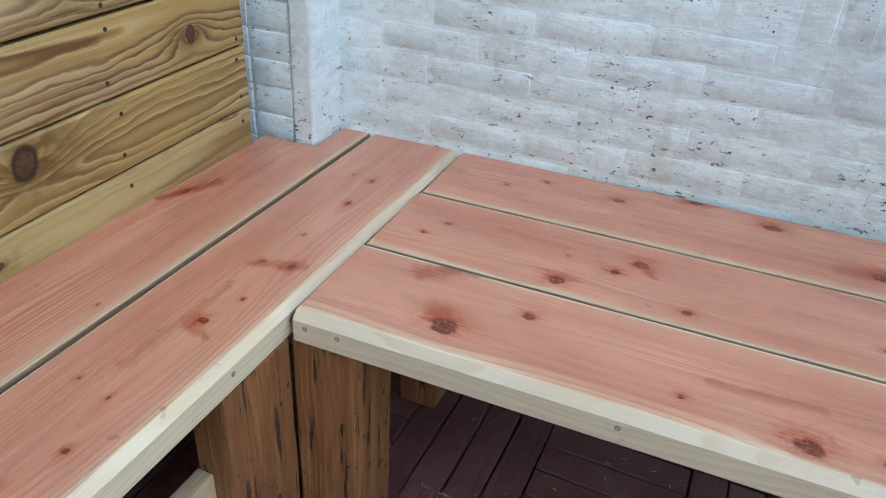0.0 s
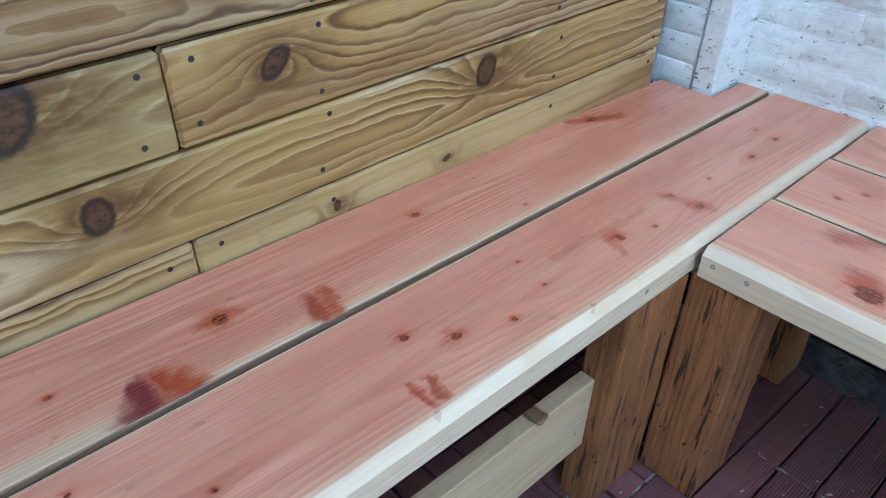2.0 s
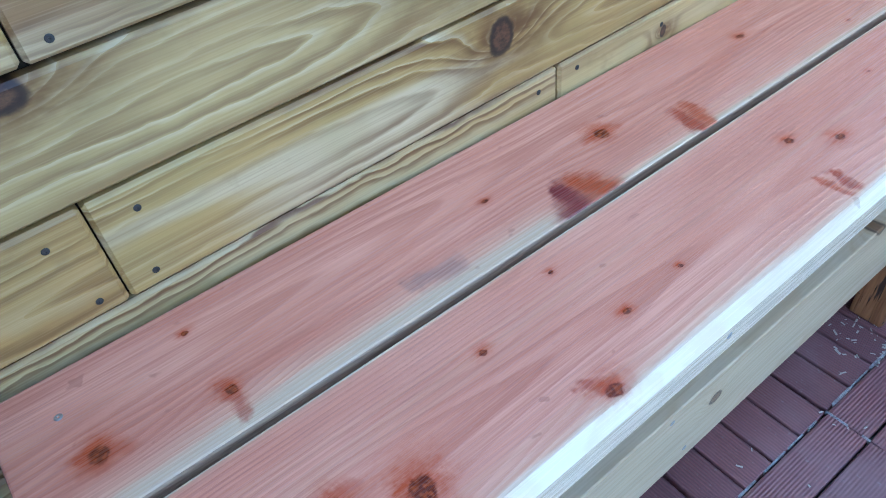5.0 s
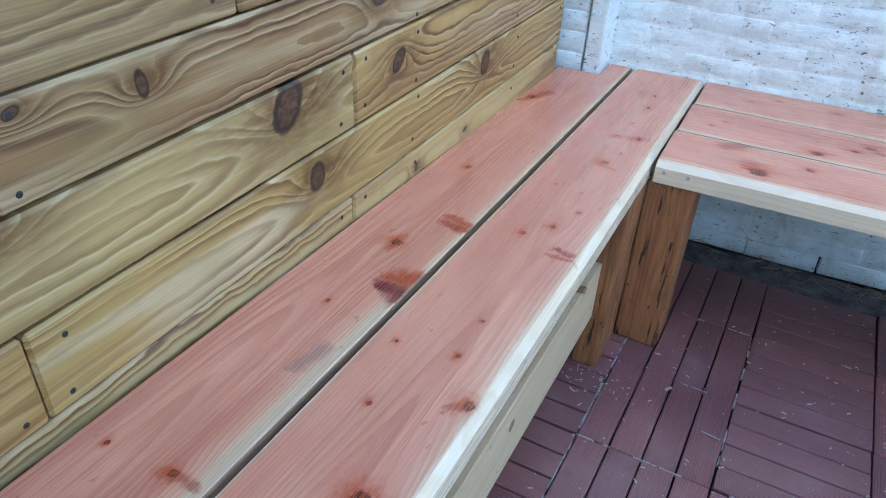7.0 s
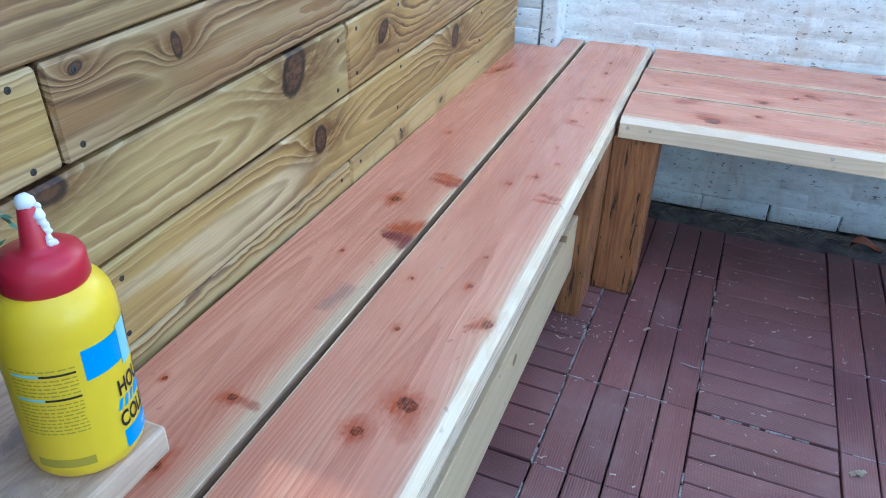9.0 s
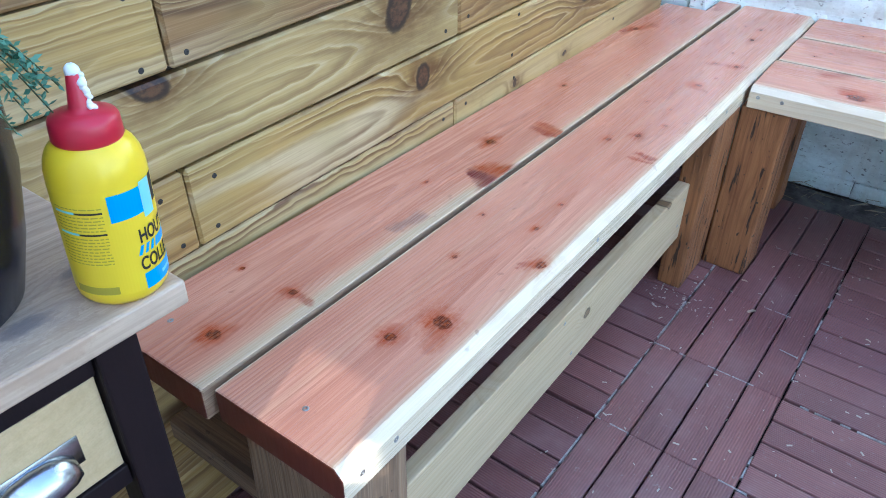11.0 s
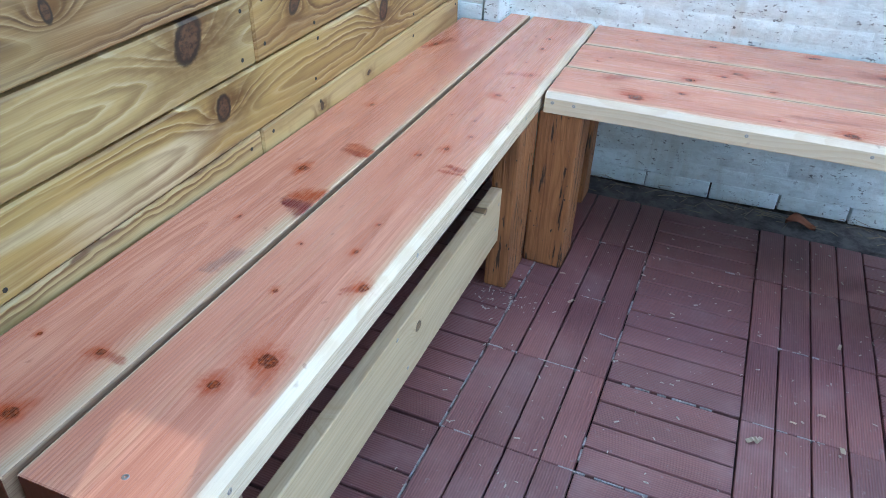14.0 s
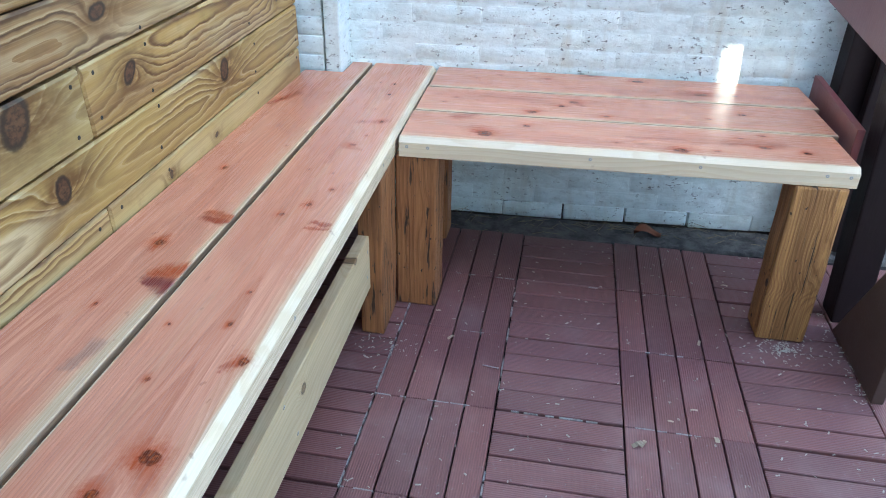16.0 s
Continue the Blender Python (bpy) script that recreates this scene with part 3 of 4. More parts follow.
# pier of half bricks beside the timber post
pier = place(new("wall_pier", mesh_of("wall_pier", box((-0.30, -0.020, -0.06), (0.056, 0.09, 2.3), 0.004), WHITE)), pose(0, 0, 0))
tagged(pier, "white-painted brick pier at the corner", "wall", kind="structure")
half = [brick_mesh(20 + i, 0.098) for i in range(3)]
for c in range(6, 22):
    for cx in (0.008, -0.099):
        part("brick", rng.choice(half), None, pier, m=pose(cx, -0.024 + rng.uniform(-.002, .002), 0.031 + c * COURSE, rng.uniform(-1, 1), 0, rng.uniform(-1, 1)))
post = place(new("timber_post", mesh_of("timber_post", worn_box((0.064, -0.034, TOP - 0.3), (0.117, 0.094, 2.2), 0.006, 24, 0.003, 3), WHITE)), pose(0, 0, 0))
tagged(post, "white-painted timber post with chipped edges in the corner", "post")

# ---- clad wall ----
west = place(new("wall_west", mesh_of("wall_west", box((-0.16, -3.7, -0.06), (-0.024, -0.098, 1.9), 0), plain("wall_batten", (0.03, 0.02, 0.012), 0.9))), pose(0, 0, 0))
tagged(west, "wall clad with yellow-green treated pine boards", "wall", kind="structure")
CLAD = pose(0, 0, 0) @ Matrix(((0, 0, 1, 0), (1, 0, 0, 0), (0, 1, 0, 0), (0, 0, 0, 1)))
RISE = 2.0  # the boards climb a little to the far end
ROWZ = (0.037, 0.170, 0.302, 0.434, 0.566, 0.698, 0.832, 0.953, 1.084, 1.216, 1.348, 1.48)
JOINT = {0: -1.0, 1: -1.75, 2: -1.3, 3: -1.186, 4: -1.832, 5: -1.182, 6: -1.822, 7: -1.45, 8: -0.9, 9: -1.7, 10: -1.2}
WALL_KNOTS = {3: [(-0.72, 0.54, .006, 1.3), (-0.953, 0.533, .007, 1.2), (-2.3, .5, .014, 1.4)],
              4: [(-0.636, 0.679, 0.024, 1.0), (-1.298, 0.651, 0.022, 1.0), (-2.5, .62, .02, 1.2)],
              5: [(-1.361, 0.793, 0.034, 1.05), (-1.036, 0.783, 0.018, 1.25), (-1.857, 0.804, 0.020, 1.3), (-0.25, .79, .012, 1.2), (-2.6, .75, .02, 1.2)],
              6: [(-1.10, .91, .016, 1.4), (-1.62, 0.90, .010, 1.5), (-1.78, .915, .007, 1.3), (-2.4, .87, .02, 1.2), (-.5, .93, .016, 1.2)],
              7: [(-1.5, 1.02, .02, 1.2), (-.8, 1.05, .018, 1.2)]}
PINE = [((0.44, 0.280, 0.085), (0.130, 0.050, 0.011)), ((0.49, 0.345, 0.135), (0.165, 0.075, 0.020)), ((0.41, 0.245, 0.070), (0.115, 0.043, 0.010))]
BROWN_PINE = ((0.27, 0.150, 0.054), (0.075, 0.030, 0.010))
# each board: strength of its rings, share of brown and of cream wood, rings a metre
FIGURE = {(3, 0): (0.95, 0.3, 0.5, 95), (3, 1): (0.8, 0.7, 0.3, 80), (4, 0): (0.55, 0.7, 0.3, 70), (4, 1): (0.85, 0.25, 0.95, 62), (5, 0): (0.55, 0.2, 0.85, 50), (5, 1): (0.95, 0.75, 0.5, 75),
          (6, 0): (0.55, 0.1, 0.6, 100), (6, 1): (0.95, 0.5, 0.6, 75)}
rng = random.Random(3)
screw_mesh = mesh_of("screw", disc(0.0042, 0.0012, 10), RUST)
bright_screw = mesh_of("screw", disc(0.0045, 0.0012, 12), STEEL)
for row in range(len(ROWZ) - 1):
    z0, z1 = ROWZ[row] + (0.0045 if row == 6 else 0.0018), ROWZ[row + 1] - 0.0018
    mid = (z0 + z1) / 2
    for n, (y0, y1) in enumerate(((-3.65, JOINT[row] - 0.0012), (JOINT[row] + 0.0012, -0.096))):
        at = Matrix.Translation((rng.uniform(-.0015, .0015), -1.2, mid)) @ pose(0, 0, 0, RISE) @ Matrix.Translation((0, 1.2, 0)) @ CLAD
        knots = [(*(at.inverted() @ Vector((0, ky, kz))).xy, r, s) for ky, kz, r, s in WALL_KNOTS.get(row, ()) if y0 < ky < y1]
        pal = BROWN_PINE if row >= 7 or (row, n) == (6, 1) else PINE[(row * 2 + n) % 3]
        strong, brown, cream, freq = FIGURE.get((row, n), (0.6, 0.6, 0.4, 70))
        mat = pine("treated_pine", *pal, knots=knots, seed=row * 2.3 + n, centre=rng.uniform(-.03, .05), depth=rng.uniform(0.015, 0.045), wander=rng.uniform(0.04, 0.07), freq=freq, contrast=strong, brown=brown, cream=cream)
        bm = box((y0, z0 - mid, -0.022), (y1, z1 - mid, 0), 0.0045, 1)
        board = part("wall_board", bm, mat, west, m=at)
        for sy in sorted({y0 + 0.035, y1 - 0.035} | {v for v in (-0.45, -0.965, -2.45, -2.95) if y0 + .1 < v < y1 - .1}):
            for dz in (-0.042, 0.042):
                part("screw", screw_mesh, None, board, m=WORLD[board] @ Matrix.Translation((sy + rng.uniform(-.012, .012), dz + rng.uniform(-.008, .008), -0.0004)))

# ---- long bench ----
SLOPE = 0.010
LONG = Matrix.Translation((0.411, 0.100, 0)) @ pose(0, 0, 0, 0, 0, math.degrees(math.atan(SLOPE)))  # local -y runs along the bench, -x to the wall
long_bench = empty("wooden_bench", LONG, "long bench of two red-toned planks along the clad wall", "bench", "corner benches")
RED_EARLY, RED_LATE = (0.68, 0.310, 0.195), (0.49, 0.160, 0.092)
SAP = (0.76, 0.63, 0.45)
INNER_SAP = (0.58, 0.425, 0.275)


EDGE = wood("oiled_sawn_edge", (0.46, 0.31, 0.19), (0.27, 0.15, 0.085), seed=31, rough=0.55, contrast=0.6, grime=0.3, fibre=0.5, streaks=0.5)
END_GRAIN = painted_wood("oiled_end_grain", (0.15, 0.032, 0.017), 0.5)


def knots_in(m, items):
    inv = m.inverted()
    out = []
    for wx, wy, r, s in items:
        p = inv @ Vector((wx, wy, TOP))
        out.append((p.x, p.y, r, s))
    return out


def flames_in(m, items):
    inv = m.inverted()
    return [(*(inv @ Vector((ax, ay, TOP))).xy, *(inv @ Vector((bx, by, TOP))).xy, w0, w1, tint, amount) for ax, ay, bx, by, w0, w1, tint, amount in items]


def seat_plank(parent, m, length, width, knots, sap_edges, seed, lip=None, notch=None, centre=0.0, sap=SAP, flames=(), freq=230.0):
    """A plank with local x along it from 0 to length, y across from 0 to width, top at z 0; lip: a rounded front edge at y 0."""
    mat = red_wood("red_plank", RED_EARLY, RED_LATE, knots_in(m, knots), flames_in(m, flames), sap, sap_edges, seed, centre, freq=freq)
    pts = [(0, 0), (length, 0), (length, width), (0, width)] if notch is None else notch
    bm = prism(pts, -THICK, 0, 0)
    if lip:
        e = [e for e in bm.edges if all(abs(v.co.y) < 1e-5 and v.co.z > -1e-5 for v in e.verts)]
        bmesh.ops.bevel(bm, geom=e, offset=lip, segments=1, profile=0.5, affect="EDGES")
    sharp = [e for e in bm.edges if e.calc_face_angle(0) > 0.8]
    bmesh.ops.bevel(bm, geom=sharp, offset=0.003, segments=2, profile=0.5, affect="EDGES")
    bm.normal_update()
    for f in bm.faces:
        if abs(f.normal.x) > 0.9:
            f.material_index = 1
        elif abs(f.normal.y) > 0.9 and not (lip and f.normal.y < 0):
            f.material_index = 2
    return part("seat_plank", bm, [mat, END_GRAIN, EDGE], parent, m=m)


LEN = 2.09
NEAR = LONG @ pose(0, -LEN, TOP, 0, 0, 90)  # plank frame: x to the far end, y to the wall, front edge at y 0
OUTER = NEAR
INNER = NEAR @ pose(-0.010, 0.2215, 0)
outer_knots = [(0.288, -1.586, .006, 1.3), (0.347, -1.440, .006, 1.4), (0.342, -1.347, .004, 1.4), (0.253, -1.457, .004, 1.5), (0.404, -1.524, .012, 1.4), (0.328, -1.788, .013, 1.0), (0.366, -1.722, .022, 0.9),
               (0.291, -1.060, .009, 1.2), (0.331, -1.008, .010, 1.3), (0.356, -0.926, .006, 1.4), (0.333, -0.839, .004, 1.4), (0.272, -0.829, .004, 1.4), (0.329, -0.659, .014, 0.8), (0.347, -0.590, .005, 1.3),
               (0.360, -0.480, .009, 1.5), (0.308, -0.488, .007, 1.4), (0.318, -0.381, .004, 1.4), (0.326, -0.242, .008, 1.5), (0.317, -0.135, .008, 1.5), (0.272, -0.126, .005, 1.4)]
outer_flames = [(0.356, -1.112, 0.394, -1.102, .005, .008, "orange", 0.8), (0.360, -1.088, 0.398, -1.082, .005, .006, "red", 0.8), (0.366, -1.722, 0.384, -1.775, .016, .010, "orange", 0.45), (0.380, -1.545, 0.402, -1.524, .004, .010, "red", 0.6),
                (0.362, -0.690, 0.322, -0.672, .006, .010, "orange", 0.5), (0.298, -0.500, 0.368, -0.470, .008, .010, "red", 0.5), (0.300, -0.780, 0.305, -0.560, .010, .006, "red", 0.35), (0.325, -1.800, 0.322, -1.765, .012, .006, "red", 0.4)]
inner_knots = [(0.110, -1.217, .017, 0.9), (0.156, -1.800, .011, 0.9), (0.141, -1.926, .015, 1.0), (0.080, -0.860, .008, 1.4), (0.109, -1.428, .005, 1.4), (0.055, -1.804, .005, 1.3), (0.030, -0.350, .012, 1.6), (0.170, -0.700, .004, 1.4)]
inner_flames = [(0.150, -1.345, 0.214, -1.357, .010, .026, "purple", 0.95), (0.158, -1.318, 0.214, -1.302, .014, .030, "orange", 0.95), (0.211, -1.372, 0.214, -1.290, .006, .008, "burnt", 0.8),
                (0.148, -1.108, 0.205, -1.116, .010, .010, "red", 0.85), (0.150, -1.082, 0.205, -1.098, .010, .012, "orange", 0.8), (0.157, -1.798, 0.198, -1.808, .010, .005, "red", 0.6), (0.006, -0.400, 0.058, -0.290, .008, .012, "red", 0.75),
                (0.165, -1.575, 0.172, -1.525, .012, .012, "grey", 0.6), (0.108, -1.245, 0.112, -1.195, .008, .008, "orange", 0.45), (0.141, -1.940, 0.150, -1.900, .014, .008, "orange", 0.5), (0.042, -0.30, 0.085, -0.20, .020, .030, "red", 0.25)]
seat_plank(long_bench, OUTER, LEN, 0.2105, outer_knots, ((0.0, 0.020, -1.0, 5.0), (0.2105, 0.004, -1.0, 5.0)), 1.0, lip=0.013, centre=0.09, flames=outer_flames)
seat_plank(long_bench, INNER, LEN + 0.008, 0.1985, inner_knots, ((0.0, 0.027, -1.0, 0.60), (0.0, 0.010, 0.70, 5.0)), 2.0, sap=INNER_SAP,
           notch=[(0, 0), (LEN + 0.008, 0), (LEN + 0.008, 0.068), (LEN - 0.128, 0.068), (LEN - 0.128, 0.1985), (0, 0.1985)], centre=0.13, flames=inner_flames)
OLD = wood("old_beam", (0.37, 0.155, 0.055), (0.19, 0.068, 0.022), knots=[(0.16, 0.02, .006, 1.8), (0.19, -0.015, .004, 1.6), (0.32, 0.03, .004, 1.5), (0.13, 0.045, .004, 1.3)], heart=(0.03, 0.012, 0.006), halo=(0.12, 0.040, 0.014), halo_size=1.1, seed=4, rough=0.6, contrast=0.5, freq=110, grime=0.6, fibre=0.35, depth=0.05, wander=0.03, relief=0.004, streaks=0.5, cracks=0.9, split_len=7.0)
GREY_BEAM = wood("grey_beam", (0.34, 0.22, 0.13), (0.19, 0.105, 0.055), seed=7, rough=0.65, contrast=0.7, freq=130, grime=0.45, fibre=0.6, depth=0.05, wander=0.03, relief=0.003, streaks=0.6, cracks=0.5)
PALE = wood("pale_pine", (0.60, 0.47, 0.29), (0.48, 0.32, 0.16), knots=[(0.6, 0.10, .012, 1.2), (0.25, 0.17, .006, 1.2), (1.0, .16, .012, 1.4)], heart=(0.2, 0.1, 0.04), halo=(0.4, 0.24, 0.1), halo_size=0.9,
            seed=9, rough=0.5, contrast=0.5, grime=0.12, fibre=0.18)
# first knot: a near-black spot painted in place of a bored hole
ORANGE = wood("orange_beam", (0.55, 0.285, 0.095), (0.26, 0.105, 0.032), knots=[(0.17, -0.03, .011, 1.0), (0.03, 0.02, .006, 1.0)], heart=(0.02, 0.012, 0.01), halo=(0.12, 0.05, 0.02), halo_size=1.0, seed=21, rough=0.6, contrast=0.85, freq=150,
              grime=0.3, fibre=0.55, depth=0.06, wander=0.02, relief=0.004, streaks=0.6, cracks=0.9)
UP = pose(0, 0, 0, 0, -90, 0)  # grain frame of an upright: local x points up


def upright(parent, x0, x1, y0, y1, z1, mat, label, seed, lean=0.0, turn=0.0, name="leg"):
    cx, cy = (x0 + x1) / 2, (y0 + y1) / 2
    m = pose(cx, cy, 0.0, 0, lean, turn) @ UP
    bm = worn_box((0.0, -(y1 - y0) / 2, -(x1 - x0) / 2), (z1, (y1 - y0) / 2, (x1 - x0) / 2), 0.006, 10, 0.003, seed)
    return part(name, bm, mat, parent, label, m=m)


UNDER = TOP - THICK - 0.001
upright(long_bench, 0.354, 0.417, -0.738, -0.576, UNDER, OLD, "old orange-brown timber leg", 1)
upright(long_bench, 0.416, 0.530, -0.574, -0.450, UNDER, OLD, "thick weathered reclaimed beam as leg", 2)
upright(long_bench, 0.405, 0.500, -0.170, -0.075, UNDER, OLD, "old timber leg in the back corner", 6)
near_leg = upright(long_bench, 0.246, 0.426, -1.980, -1.872, UNDER, GREY_BEAM, "wide grey-brown reclaimed timber leg", 3, turn=0.6)
rail_m = pose(0.392, -1.870, 0.150, 0, 0, 90.4) @ Matrix(((1, 0, 0, 0), (0, 0, -1, 0), (0, 1, 0, 0), (0, 0, 0, 1)))
apron = part("apron_rail", box((0, 0, -0.030), (1.131, 0.156, 0), 0.003), PALE, long_bench, "pale new pine rail under the seat", m=rail_m)
for d, w in ((0.02, 0.03), (0.03, 0.12), (1.10, 0.05), (1.11, 0.12), (0.5, 0.14), (0.55, 0.03)):
    part("screw", bright_screw, None, apron, m=rail_m @ Matrix.Translation((d, w, -0.0004)))
part("cross_bearer", box((0.03, -1.965, 0.275), (0.25, -1.88, 0.315), 0.003), GREY_BEAM, long_bench, "grey timber bearer under the seat end", m=Matrix.Identity(4))
# screws along the seat edges
for d in (0.03, 0.09, 0.62, 1.28, 1.42):
    part("screw", bright_screw, None, long_bench, m=NEAR @ Matrix.Translation((d, 0.0006, -0.026)) @ pose(0, 0, 0, 90))
for d, w in ((0.045, 0.10), (0.05, 0.36)):
    part("screw", bright_screw, None, long_bench, m=NEAR @ Matrix.Translation((d, w, -0.0006)))

# ---- short bench ----
SHORT = pose(0.420, -0.583, TOP, 0, 0, 1.4)
short_bench = empty("wooden_bench", pose(0.420, -0.583, 0, 0, 0, 1.4), "short bench of three red-toned planks against the white brick wall", "bench", "corner benches")
PW = 0.2245
short_knots = [[(0.642, -0.507, .026, 1.2), (0.748, -0.425, .012, 1.2), (0.985, -0.501, .006, 1.4), (0.781, -0.301, .005, 1.4), (1.143, -0.521, .022, 1.3), (1.234, -0.509, .008, 1.4), (1.309, -0.400, .008, 1.5), (1.360, -0.459, .015, 1.6), (1.459, -0.476, .012, 1.3), (1.373, -0.368, .008, 1.5)],
               [(0.756, -0.306, .018, 1.2), (0.839, -0.236, .012, 1.3), (0.875, -0.191, .018, 1.1), (0.966, -0.300, .010, 1.3), (0.752, -0.223, .004, 1.4), (0.498, -0.268, .006, 1.6), (0.525, -0.220, .006, 1.6), (1.35, -0.2, .012, 1.5), (1.25, -.26, .007, 1.4)],
               [(0.562, -0.008, .007, 1.4), (0.633, 0.043, .008, 1.4), (0.786, 0.036, .011, 1.6), (0.930, 0.105, .014, 1.6), (1.076, 0.068, .018, 1.6), (1.260, -0.028, .018, 1.7), (1.362, -0.019, .010, 1.6)]]
short_flames = [[(0.552, -0.392, 0.606, -0.362, .018, .012, "red", 0.6), (0.625, -0.470, 0.640, -0.500, .018, .014, "orange", 0.55), (0.575, -0.362, 0.660, -0.352, .004, .004, "burnt", 0.5), (1.27, -0.44, 1.40, -0.43, .018, .024, "red", 0.45), (1.02, -0.45, 1.16, -0.44, .006, .008, "red", 0.35)],
                [(0.875, -0.191, 0.905, -0.222, .012, .006, "red", 0.55), (0.740, -0.300, 0.790, -0.290, .010, .006, "orange", 0.4), (0.62, -0.19, 0.74, -0.20, .006, .010, "red", 0.3)],
                [(1.200, -0.035, 1.310, -0.020, .016, .020, "red", 0.45), (0.905, 0.098, 0.965, 0.106, .010, .008, "red", 0.45)]]
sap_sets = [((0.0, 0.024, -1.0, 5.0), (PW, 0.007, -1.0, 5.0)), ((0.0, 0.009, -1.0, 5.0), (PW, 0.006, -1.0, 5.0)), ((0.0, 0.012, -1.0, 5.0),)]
for i in range(3):
    y0 = i * (PW + 0.005)
    m = SHORT @ Matrix.Translation((0.008 + y0 * 0.018, y0, -0.001))
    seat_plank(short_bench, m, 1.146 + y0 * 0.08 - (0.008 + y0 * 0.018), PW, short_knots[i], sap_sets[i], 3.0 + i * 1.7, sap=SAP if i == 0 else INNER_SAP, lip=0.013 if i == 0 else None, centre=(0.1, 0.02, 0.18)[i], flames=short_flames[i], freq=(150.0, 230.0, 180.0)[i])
upright(short_bench, 1.428, 1.556, -0.562, -0.458, UNDER - 0.001, ORANGE, "orange-brown reclaimed timber leg with a bored hole painted as a dark spot", 5, lean=-0.8)
for d in (0.03, 0.085, 0.50, 0.77, 1.07, 1.125):
    part("screw", bright_screw, None, short_bench, m=SHORT @ Matrix.Translation((d, 0.0006, -0.025)) @ pose(0, 0, 0, 90))

# ---- dark woodwork beyond the short bench ----
stop = place(new("end_board", mesh_of("end_board", box((0, 0, 0), (0.020, 0.515, 0.112), 0.002), RED)), pose(1.588, -0.400, 0.45, 0, 0, -3.6))
tagged(stop, "red-brown painted board on edge at the bench end", "board")
near_post = place(new("dark_post", mesh_of("dark_post", worn_box((-0.045, -0.045, 0), (0.045, 0.045, 1.9), 0.005, 12, 0.002), DARK)), pose(1.708, -0.392, 0, 0, -3.0, 0))
tagged(near_post, "dark brown painted timber post beside the bench", "post", "dark posts")
back_post = place(new("dark_post", mesh_of("dark_post", worn_box((-0.05, -0.045, 0), (0.05, 0.045, 1.9), 0.005, 12, 0.002), DARK)), pose(1.728, 0.088, 0))
tagged(back_post, "dark brown painted timber post against the brick wall", "post", "dark posts")
# added on the camera's line of sight to darken a bright gap
side_post = place(new("dark_post", mesh_of("dark_post", worn_box((-0.075, -0.02, 0), (0.075, 0.02, 1.9), 0.005, 12, 0.002), DARK)), pose(1.829, 0.02, 0))
tagged(side_post, "wide dark brown board added near the brick wall to cover a bright gap", "post", "dark posts")
upper = place(new("rail_board", mesh_of("rail_board", box((-0.011, -1.25, 0), (0.011, 0.10, 0.24), 0.003), painted_wood("purple_brown_paint", (0.20, 0.095, 0.095), 0.5))), pose(1.605, 0, 0.779, 6.0))
tagged(upper, "wide purple-brown painted board fixed along the posts", "board")
panel = place(new("brown_panel", mesh_of("brown_panel", prism([(0.0, 0.0), (0.315, 0.0), (0.315, 0.46), (0.26, 0.46)], 0, 0.03, 0.003), BROWN)),
              pose(1.654, -0.478, 0.001) @ Matrix(((0, 0, 1, 0), (-1, 0, 0, 0), (0, 1, 0, 0), (0, 0, 0, 1))))
tagged(panel, "weathered brown wooden panel standing on the deck", "panel")

# ---- work table ----
TZ = 0.760
TABLE = pose(0.316, -2.049, 0, 0, 0, 0.0)
table = empty("work_table", TABLE, "small workbench with pale top, dark frame and a drawer", "table")
TOPWOOD = wood("planed_top", (0.66, 0.49, 0.345), (0.46, 0.30, 0.195), knots=[(0.25, 0.09, .020, 2.6), (0.42, 0.13, .014, 3.0), (0.12, 0.05, .016, 2.4), (0.03, 0.23, .014, 1.8), (0.10, 0.27, .012, 2.2)], heart=(0.20, 0.17, 0.17), halo=(0.36, 0.27, 0.23), halo_size=1.4, core_mix=0.6, ring_dark=0.2, warping=2.2, seed=12, rough=0.5, contrast=0.75, freq=70, grime=0.35, fibre=0.25, zones=0.35, zone=(0.42, 0.29, 0.20))
part("table_top", box((-0.02, 0, -0.026), (0.95, 0.32, 0), 0.003), TOPWOOD, table, "pale planed wooden top with grey stains", m=TABLE @ pose(-0.32, -0.02, TZ, 0, 0, -90) @ pose(0, 0, 0))
for x, y in ((-0.068, -0.085), (-0.315, -0.085), (-0.068, -0.90), (-0.315, -0.90)):
    part("leg", worn_box((x, y, 0), (x + 0.042, y + 0.042, TZ - 0.0265), 0.003, 4, 0.0008), DARK, table, m=TABLE)
part("apron", box((-0.058, -0.858, TZ - 0.072), (-0.034, -0.086, TZ - 0.027), 0.002), DARK, table, m=TABLE)
part("apron", box((-0.272, -0.075, TZ - 0.12), (-0.069, -0.055, TZ - 0.027), 0.002), DARK, table, m=TABLE)
part("lower_rail", box((-0.058, -0.858, 0.540), (-0.034, -0.086, 0.566), 0.002), DARK, table, m=TABLE)
part("lower_rail", box((-0.272, -0.075, 0.20), (-0.069, -0.055, 0.24), 0.002), DARK, table, m=TABLE)
drawer = part("drawer", box((-0.30, -0.47, 0.568), (-0.036, -0.088, TZ - 0.0735), 0.002), wood("drawer_front", (0.62, 0.45, 0.24), (0.52, 0.34, 0.16), seed=14, rough=0.45, contrast=0.25, grime=0.1, fibre=0.1), table, "honey-coloured plain drawer front", m=TABLE)


